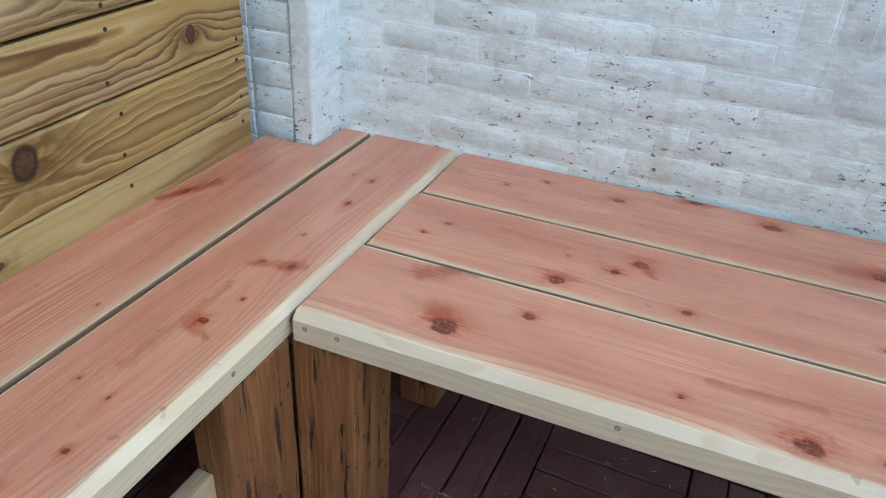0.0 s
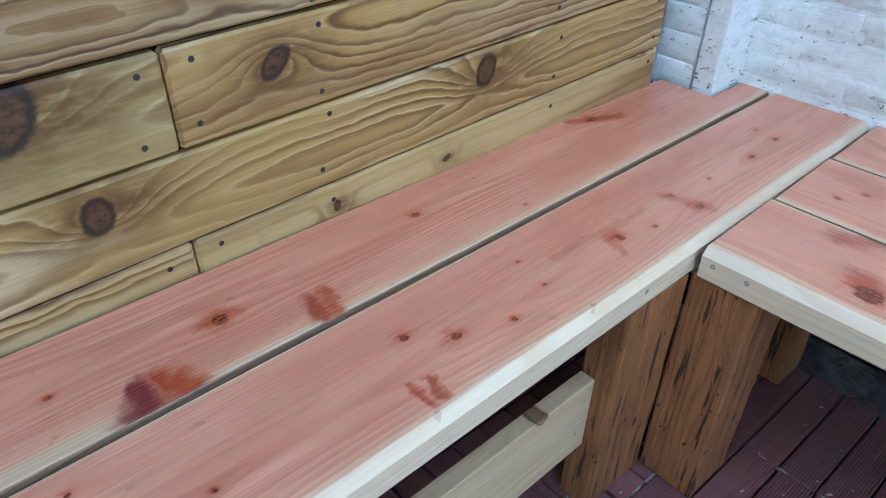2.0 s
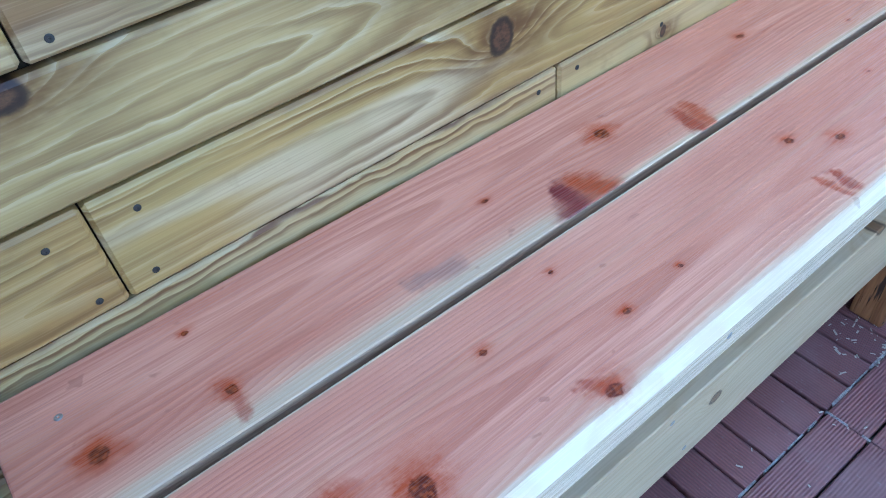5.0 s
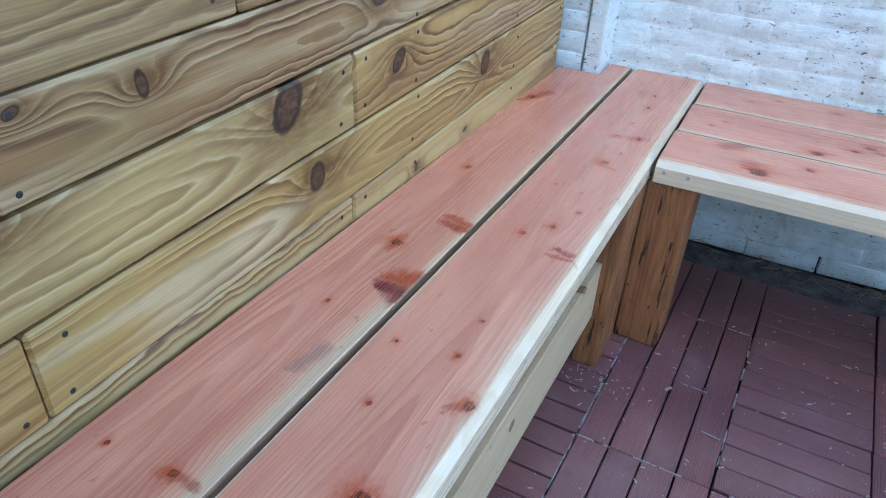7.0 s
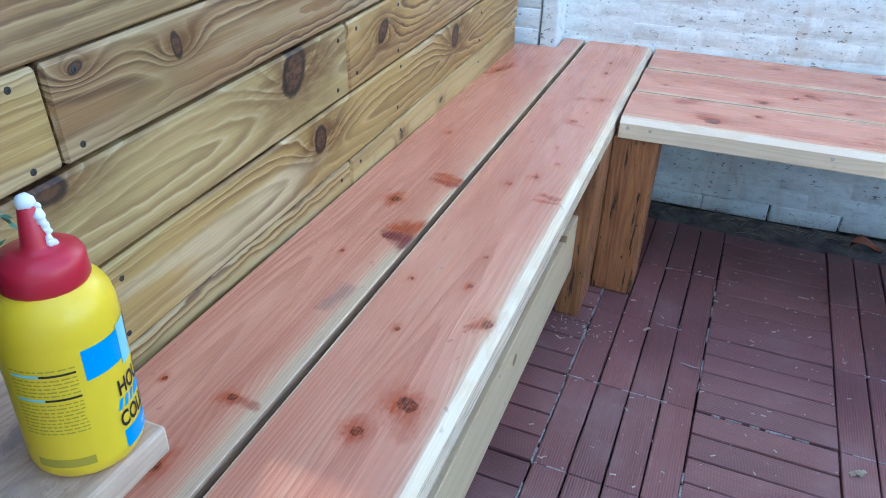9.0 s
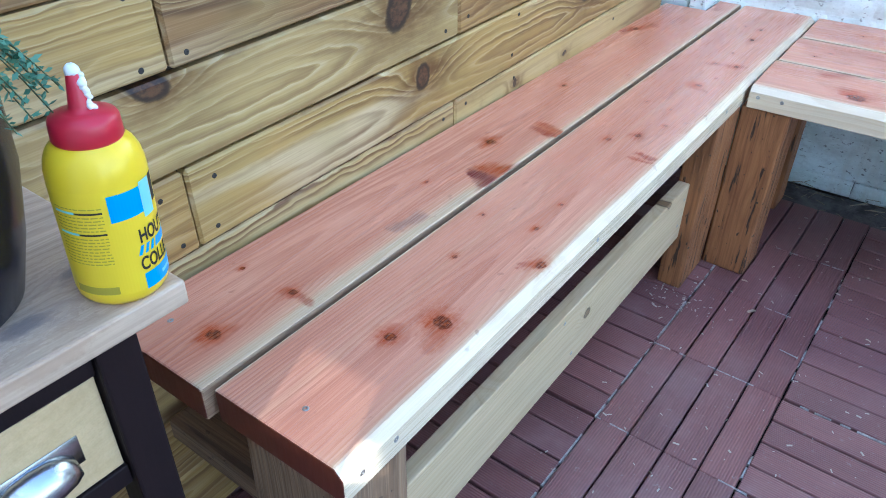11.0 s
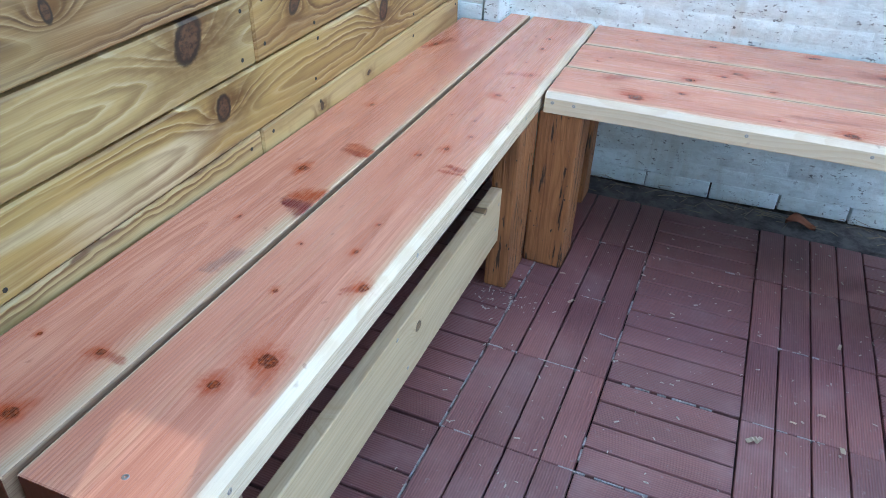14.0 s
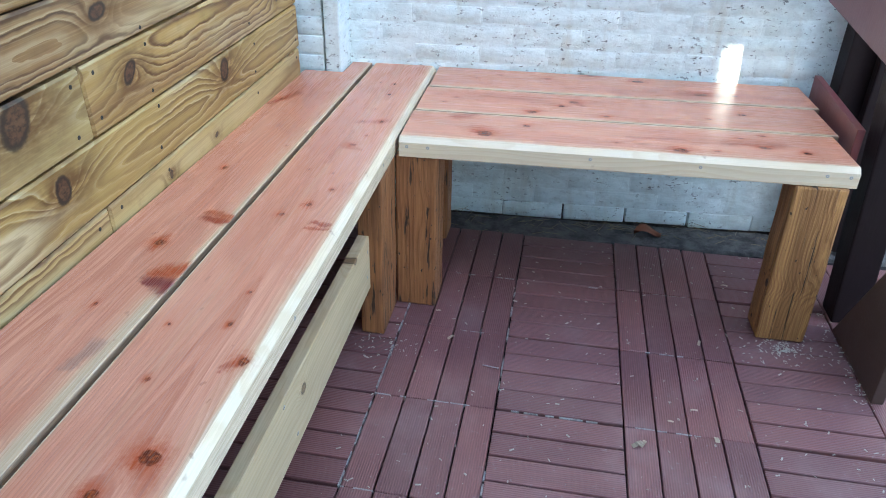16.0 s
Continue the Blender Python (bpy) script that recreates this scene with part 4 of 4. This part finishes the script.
def cup_pull():
    """A half-dome cup handle, open below, with a flat flange."""
    bm = bmesh.new()
    w, h, d = 0.040, 0.030, 0.024
    rows = []
    for i in range(9):
        a = math.pi * i / 8
        rows.append([bm.verts.new((d * math.sin(b) * math.sin(a) ** 0.6, -w * math.cos(a), h * math.cos(b) * math.sin(a) ** 0.7)) for b in [math.pi / 2 * j / 6 for j in range(7)]])
    for a, b in zip(rows, rows[1:]):
        for j in range(6):
            bm.faces.new((a[j], b[j], b[j + 1], a[j + 1]))
    bmesh.ops.remove_doubles(bm, verts=bm.verts[:], dist=0.0003)
    bmesh.ops.solidify(bm, geom=bm.faces[:], thickness=0.0015)
    box((0, -0.048, 0.0), (0.0015, 0.048, 0.034), 0.0005, 1, bm)
    return bm


part("handle", cup_pull(), plain("worn_steel", (0.55, 0.57, 0.60), 0.25, 1.0, vary=0.3, scale=60), drawer, "worn steel cup pull", m=TABLE @ pose(-0.0355, -0.168, 0.605), smooth=True)

# ---- glue bottle ----
BX, BY, BR = 0.277, -2.084, 0.0405
BOTTLE = pose(BX, BY, TZ - 0.0004) @ Matrix.Rotation(radians(1.6), 4, Vector((-0.86, 0.5, 0))) @ Matrix.Scale(0.95, 4)
bottle = empty("glue_bottle", BOTTLE, "yellow wood glue bottle with red nozzle cap on the table", "bottle")
YELLOW = plain("yellow_plastic", (0.80, 0.55, 0.02), 0.3, vary=0.04, scale=15)
CAP = plain("red_plastic", (0.50, 0.015, 0.035), 0.35, vary=0.08)
body_profile = [(0, 0.002), (0.030, 0.0), (0.036, 0.002), (0.0395, 0.007), (BR, 0.014), (BR, 0.119), (0.0400, 0.128), (0.0380, 0.137), (0.0345, 0.144), (0.030, 0.149), (0.026, 0.151), (0.026, 0.157), (0, 0.157)]
part("bottle_body", lathe(body_profile, 64), YELLOW, bottle, "glossy yellow plastic body", smooth=True)
cap_profile = [(0, 0.150), (0.0275, 0.150), (0.0285, 0.152), (0.0278, 0.167), (0.026, 0.1705), (0.016, 0.174), (0.0100, 0.1755), (0.0090, 0.179), (0.0055, 0.2045), (0.0045, 0.2055), (0, 0.2055)]
cap = part("cap", lathe(cap_profile, 48), CAP, bottle, "red screw cap with pointed nozzle", smooth=True)
GLUE = plain("dried_glue", (0.82, 0.82, 0.80), 0.4, vary=0.05)
drip = random.Random(8)
for n in range(11):
    f = n / 10
    a = 0.5 + drip.uniform(-0.3, 0.3)
    rr = 0.0 if n == 0 else 0.0052 + 0.0052 * f
    drop = bmesh.new()
    bmesh.ops.create_uvsphere(drop, u_segments=10, v_segments=8, radius=0.0062 if n == 0 else drip.uniform(0.0024, 0.0040), matrix=pose(rr * math.cos(a), rr * math.sin(a), 0.2065 - 0.031 * f))
    for v in drop.verts:
        v.co += noise.noise_vector(v.co * 300) * 0.0008
    part("glue_drop", drop, GLUE, cap, "dried white glue", smooth=True)
INK = plain("black_ink", (0.015, 0.014, 0.014), 0.5)
BLUE = plain("blue_ink", (0.01, 0.30, 0.68), 0.35, vary=0.03)
PALEBLUE = plain("pale_blue_ink", (0.25, 0.62, 0.70), 0.4, vary=0.03)
SHADEINK = plain("olive_ink", (0.42, 0.32, 0.03), 0.45, vary=0.05)


def on_bottle(a0, a1, z0, z1, lift=0.0004, r=BR, skew=0.0):
    """A thin patch wrapped on the bottle between two angles (degrees) and heights."""
    bm = bmesh.new()
    n = max(2, int(abs(a1 - a0) / 4))
    lo, hi = [], []
    for i in range(n + 1):
        a = radians(a0 + (a1 - a0) * i / n)
        b = a + radians(skew)
        lo.append(bm.verts.new(((r + lift) * math.cos(a), (r + lift) * math.sin(a), z0)))
        hi.append(bm.verts.new(((r + lift) * math.cos(b), (r + lift) * math.sin(b), z1)))
    for i in range(n):
        bm.faces.new((lo[i], lo[i + 1], hi[i + 1], hi[i]))
    return bm


def text_on_bottle(words, a0, z0, size, width, mat):
    """Letters bent round the bottle from angle a0."""
    cu = bpy.data.curves.new("letters", "FONT")
    cu.body, cu.size, cu.space_character, cu.offset = words, size, 1.02, size * 0.028
    ob = new("letters", cu)
    me = bpy.data.meshes.new_from_object(ob.evaluated_get(bpy.context.evaluated_depsgraph_get()))
    bpy.data.objects.remove(ob)
    bpy.data.curves.remove(cu)
    bm = bmesh.new()
    bm.from_mesh(me)
    bpy.data.meshes.remove(me)
    for i in range(1, 14):
        bmesh.ops.bisect_plane(bm, geom=bm.verts[:] + bm.edges[:] + bm.faces[:], plane_co=(i * size * 0.25, 0, 0), plane_no=(1, 0, 0))
    for v in bm.verts:
        a = radians(a0) + v.co.x * width / BR
        v.co = Vector(((BR + 0.0008) * math.cos(a), (BR + 0.0008) * math.sin(a), z0 + v.co.y))
    return bm


bpy.context.view_layer.update()
label = part("label", on_bottle(-112, 120, 0.014, 0.118, 0.0002), plain("label_yellow", (0.82, 0.57, 0.02), 0.42, vary=0.05, scale=20), bottle, "printed yellow label")
F0 = -25
for a0, a1, z0, z1, mat, sk in ((F0, F0 + 42, 0.088, 0.113, BLUE, 0), (F0 + 42, F0 + 62, 0.082, 0.116, PALEBLUE, 0), (F0 + 64, F0 + 76, 0.090, 0.116, INK, 0),
                                (F0 + 24, F0 + 95, 0.013, 0.0295, BLUE, 0), (F0 + 22, F0 + 27, 0.049, 0.058, BLUE, 5), (F0 + 31, F0 + 36, 0.049, 0.058, BLUE, 5),
                                (F0 + 40, F0 + 45, 0.049, 0.058, BLUE, 5), (F0 + 49, F0 + 100, 0.049, 0.058, BLUE, 4), (F0 + 52, F0 + 80, 0.019, 0.0225, PALEBLUE, 0)):
    part("print", on_bottle(a0, a1, z0, z1, 0.0005 if mat is not PALEBLUE else 0.0007, skew=sk), mat, label)
part("print", text_on_bottle("HOUT", F0 + 27, 0.0610, 0.0185, 0.66, INK), INK, label, "black lettering")
part("print", text_on_bottle("COLLE", F0 + 22, 0.0335, 0.0185, 0.66, INK), INK, label, "black lettering")
# small print that cannot be read: bars
pr = random.Random(4)
for z, dark in ((0.098, 1), (0.0775, 1)):
    part("print", on_bottle(-92, -64, z, z + 0.0022, 0.0005), PALEBLUE, label)
    part("print", on_bottle(-64, -32, z, z + 0.0018, 0.0005), INK, label)
bm = bmesh.new()
for z in [0.1025, *[0.0945 - 0.0032 * i for i in range(5)], *[0.0735 - 0.0032 * i for i in range(9)]]:
    a = -92.0
    while a < -34:
        step = pr.uniform(3, 9)
        other = on_bottle(a, min(a + step, -32), z, z + 0.0011, 0.0005)
        me = bpy.data.meshes.new("bars")
        other.to_mesh(me)
        other.free()
        bm.from_mesh(me)
        bpy.data.meshes.remove(me)
        a += step + 1.5
part("print", bm, SHADEINK, label, "fine print as plain bars")
part("print", on_bottle(-90, -34, 0.016, 0.024, 0.0005), SHADEINK, label)

# ---- plant pot ----
POT = pose(0.182, -2.218, TZ)
pot = empty("plant_pot", POT, "dark glazed plant pot with small-leaved green plant on the table", "plant pot")
GLAZE = plain("dark_glaze", (0.008, 0.009, 0.016), 0.22, vary=0.3, scale=12)
part("pot", lathe([(0, 0.002), (0.078, 0.0), (0.084, 0.006), (0.100, 0.06), (0.112, 0.12), (0.114, 0.17), (0.108, 0.215), (0.100, 0.240), (0.106, 0.250), (0.116, 0.262), (0.117, 0.268), (0.110, 0.270), (0.098, 0.262), (0.092, 0.245), (0.094, 0.235), (0, 0.235)], 64),
     GLAZE, pot, "dark blue-black glazed pot", smooth=True)
part("rim", lathe([(0.1172, 0.2660), (0.1178, 0.2700), (0.1100, 0.2722), (0.0975, 0.2640), (0.0915, 0.2470)], 64), plain("pale_glaze", (0.34, 0.33, 0.33), 0.35, vary=0.2, scale=25), pot, "pale grey glazed rim", smooth=True)
LEAF = Nodes("needle_leaf")
lr = LEAF.t.nodes.new("ShaderNodeNewGeometry").outputs["Random Per Island"]
LEAF.finish(LEAF.mix(lr, (0.045, 0.15, 0.085), (0.13, 0.29, 0.19)), 0.55)
bm = bmesh.new()
lf = random.Random(21)
stems = bmesh.new()
for s in range(170):
    a = lf.uniform(-0.6, 2.4)
    reach, rise = lf.uniform(0.02, 0.075), lf.uniform(0.03, 0.085)
    if s % 17 == 0:
        reach, rise, a = lf.uniform(0.085, 0.115), lf.uniform(-0.075, -0.03), lf.uniform(0.55, 1.05)
    base = Vector((0.05 * math.cos(a), 0.05 * math.sin(a), 0.236))
    pts = []
    for i in range(9):
        f = i / 8
        pts.append(base + Vector((math.cos(a) * reach * f, math.sin(a) * reach * f, max(rise, 0.03) * math.sin(f * 2.2) + (rise - 0.03 if rise < 0.03 else 0) * f * f)))
    for p, q in zip(pts, pts[1:]):
        for n in range(13):
            o = p.lerp(q, n / 13)
            d = (q - p).normalized() * 0.4 + Vector((lf.uniform(-1, 1), lf.uniform(-1, 1), lf.uniform(-0.6, 1)))
            d.normalize()
            side = d.cross(Vector((lf.uniform(-1, 1), lf.uniform(-1, 1), lf.uniform(-1, 1)))).normalized() * lf.uniform(0.0014, 0.0024)
            ln = lf.uniform(0.005, 0.010)
            bm.faces.new([bm.verts.new(o), bm.verts.new(o + d * ln * 0.5 + side), bm.verts.new(o + d * ln), bm.verts.new(o + d * ln * 0.5 - side)])
        r = 0.0008
        vs = [[stems.verts.new(c + Vector((r * math.cos(u), r * math.sin(u), 0))) for u in (0, 2.1, 4.2)] for c in (p, q)]
        for i in range(3):
            stems.faces.new((vs[0][i], vs[0][(i + 1) % 3], vs[1][(i + 1) % 3], vs[1][i]))
tagged(part("foliage", bm, LEAF.mat, pot, "green needle-leaved trailing sprigs"), kind="stuff")
tagged(part("stem_mass", stems, plain("stem_green", (0.10, 0.12, 0.05), 0.6), pot), kind="stuff")
part("soil", lathe([(0, 0.2365), (0.092, 0.2365)], 24), SOIL, pot)

# ---- litter on the deck ----
nail = place(new("nail", mesh_of("nail", lathe([(0, -0.022), (0.0012, -0.020), (0.0014, 0.020), (0.003, 0.020), (0.003, 0.0215), (0, 0.0215)], 10), STEEL)), pose(0.719, -0.827, 0.004, 0, 90, -8))
tagged(nail, "loose steel nail lying on the deck", "nail")
CHIP = plain("fresh_shaving", (0.62, 0.52, 0.38), 0.7)
rg = random.Random(9)


def shaving(size, seed):
    bm = bmesh.new()
    n = 6
    rows = []
    for i in range(n + 1):
        a = i / n * rg.uniform(1.2, 2.4)
        rows.append([bm.verts.new((size * (i / n - 0.5), w * size * 0.22, size * 0.25 * math.sin(a) + 0.001)) for w in (-1, 0.2, 1)])
    for a, b in zip(rows, rows[1:]):
        for j in range(2):
            bm.faces.new((a[j], b[j], b[j + 1], a[j + 1]))
    bmesh.ops.solidify(bm, geom=bm.faces[:], thickness=0.0006)
    return bm


for x, y, s in ((1.077, -1.042, 0.026), (1.09, -1.037, 0.02), (1.258, -0.995, 0.024), (1.27, -0.62, 0.018), (0.86, -0.66, 0.012), (1.39, -0.30, 0.020), (1.16, -0.95, 0.014), (1.22, -0.9, 0.016), (0.60, -0.72, 0.02), (0.545, -0.60, 0.016)):
    chip = place(new("wood_shaving", mesh_of("wood_shaving", shaving(s, 0), CHIP)), pose(x, y, 0.001, 0, 0, rg.uniform(0, 360)))
    tagged(chip, "pale curled wood shaving lying on the deck", "wood shaving", "shavings")
bm = bmesh.new()
for n in range(760):
    if n < 420:
        x, y = rg.uniform(0.4, 1.7), rg.uniform(-1.6, -0.1)
    elif n < 620:
        a, r = rg.uniform(0, 6.28), rg.gauss(0, 0.05)
        x, y = 1.5 + r * math.cos(a) * 1.6, -0.60 + r * math.sin(a)
    elif n < 680:
        x, y = rg.gauss(0.42, 0.05), rg.gauss(-0.77, 0.035)
    else:
        x, y = 1.64 + rg.gauss(0, 0.012), rg.uniform(-0.8, -0.4)
    s = rg.uniform(0.001, 0.0032)
    a = rg.uniform(0, 6.28)
    u, v = Vector((math.cos(a), math.sin(a), 0)) * s * rg.uniform(1, 2.2), Vector((-math.sin(a), math.cos(a), rg.uniform(-.5, .5))) * s * 0.6
    o = Vector((x, y, 0.0015))
    t = [bm.verts.new(o + w) for w in (u + v, v - u, -u - v, u - v)]
    top = bm.verts.new(o + Vector((0, 0, s * 0.7)))
    for i in range(4):
        bm.faces.new((t[i], t[(i + 1) % 4], top))
dust = place(new("sawdust", mesh_of("sawdust", bm, plain("sawdust", (0.52, 0.46, 0.38), 0.9))), pose(0, 0, 0))
tagged(dust, "scattered sawdust crumbs on the deck", "sawdust", kind="stuff")


def dry_leaf(size):
    bm = bmesh.new()
    rows = []
    for i in range(9):
        f = i / 8
        w = math.sin(math.pi * f) ** 0.7 * 0.36 * size
        rows.append([bm.verts.new((size * (f - 0.5), j * w, 0.012 * math.sin(f * 5) + abs(j) * 0.014 + 0.004)) for j in (-1, -0.5, 0, 0.5, 1)])
    for a, b in zip(rows, rows[1:]):
        for j in range(4):
            bm.faces.new((a[j], b[j], b[j + 1], a[j + 1]))
    bmesh.ops.remove_doubles(bm, verts=bm.verts[:], dist=0.0004)
    bmesh.ops.solidify(bm, geom=bm.faces[:], thickness=0.0006)
    return bm


leaf = place(new("dry_leaf", mesh_of("dry_leaf", dry_leaf(0.095), plain("rust_leaf", (0.30, 0.10, 0.045), 0.7, vary=0.4, scale=80), True)), pose(1.183, 0.012, -0.006, 0, 0, 8))
tagged(leaf, "curled rust-brown dry leaf at the wall's foot", "leaf")
bm = bmesh.new()
for n in range(110):
    o = BRICKS @ Vector((rg.uniform(0.05, 1.3), -0.10 + rg.gauss(0, 0.035), -0.004))
    a, ln = rg.gauss(0.1, 0.7), rg.uniform(0.01, 0.06)
    d, w = Vector((math.cos(a), math.sin(a), rg.uniform(0, 0.15))) * ln, Vector((-math.sin(a), math.cos(a), 0)) * 0.0008
    t = [bm.verts.new(p) for p in (o - w, o + w, o + w + d, o - w + d, o + Vector((0, 0, 0.0015)), o + d + Vector((0, 0, 0.0015)))]
    for f in ((0, 4, 5, 3), (4, 1, 2, 5)):
        bm.faces.new([t[i] for i in f])
straw = place(new("straw_litter", mesh_of("straw_litter", bm, plain("dry_straw", (0.30, 0.24, 0.15), 0.8))), pose(0, 0, 0))
tagged(straw, "dry grass stalks and straw along the wall's foot", "litter", kind="stuff")

# ---- unseen walls added to block the sun and bounce light ----
# pale so that the added walls throw light back
PLASTER = plain("white_render", (0.78, 0.78, 0.76), 0.8, vary=0.2, scale=6.0)


SOUTH = -3.6


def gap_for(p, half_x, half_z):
    """Where to open the added wall so that the sun reaches p."""
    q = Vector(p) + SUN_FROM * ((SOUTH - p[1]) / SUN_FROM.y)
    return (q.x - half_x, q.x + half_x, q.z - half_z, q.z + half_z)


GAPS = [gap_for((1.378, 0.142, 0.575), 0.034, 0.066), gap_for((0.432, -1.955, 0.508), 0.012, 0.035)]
# thin slots added: let a faint dappled sun onto the near bench end
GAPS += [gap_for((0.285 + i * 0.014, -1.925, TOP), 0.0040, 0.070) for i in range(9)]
TURN_Y = Matrix(((0, 1, 0, 0), (-1, 0, 0, 0), (0, 0, 1, 0), (0, 0, 0, 1)))
# unseen wall added to keep direct sun off the benches, open at GAPS
south = place(new("shade_wall_south", mesh_of("shade_wall_south", panel_with_gaps(0, 0.02, (-4.0, 4.2), (-0.06, 5.0), GAPS), PLASTER)), Matrix.Translation((0, SOUTH, 0)) @ TURN_Y)
tagged(south, "plain pale wall added out of view to shade the benches", "wall", kind="structure")
# added unseen, kept low so that sky light reaches under the benches
east = place(new("unseen_wall_east", mesh_of("unseen_wall_east", box((2.75, -3.55, -0.06), (2.9, 0.4, 0.3), 0), PLASTER)), pose(0, 0, 0))
tagged(east, "low plain wall added out of view", "wall", kind="structure")
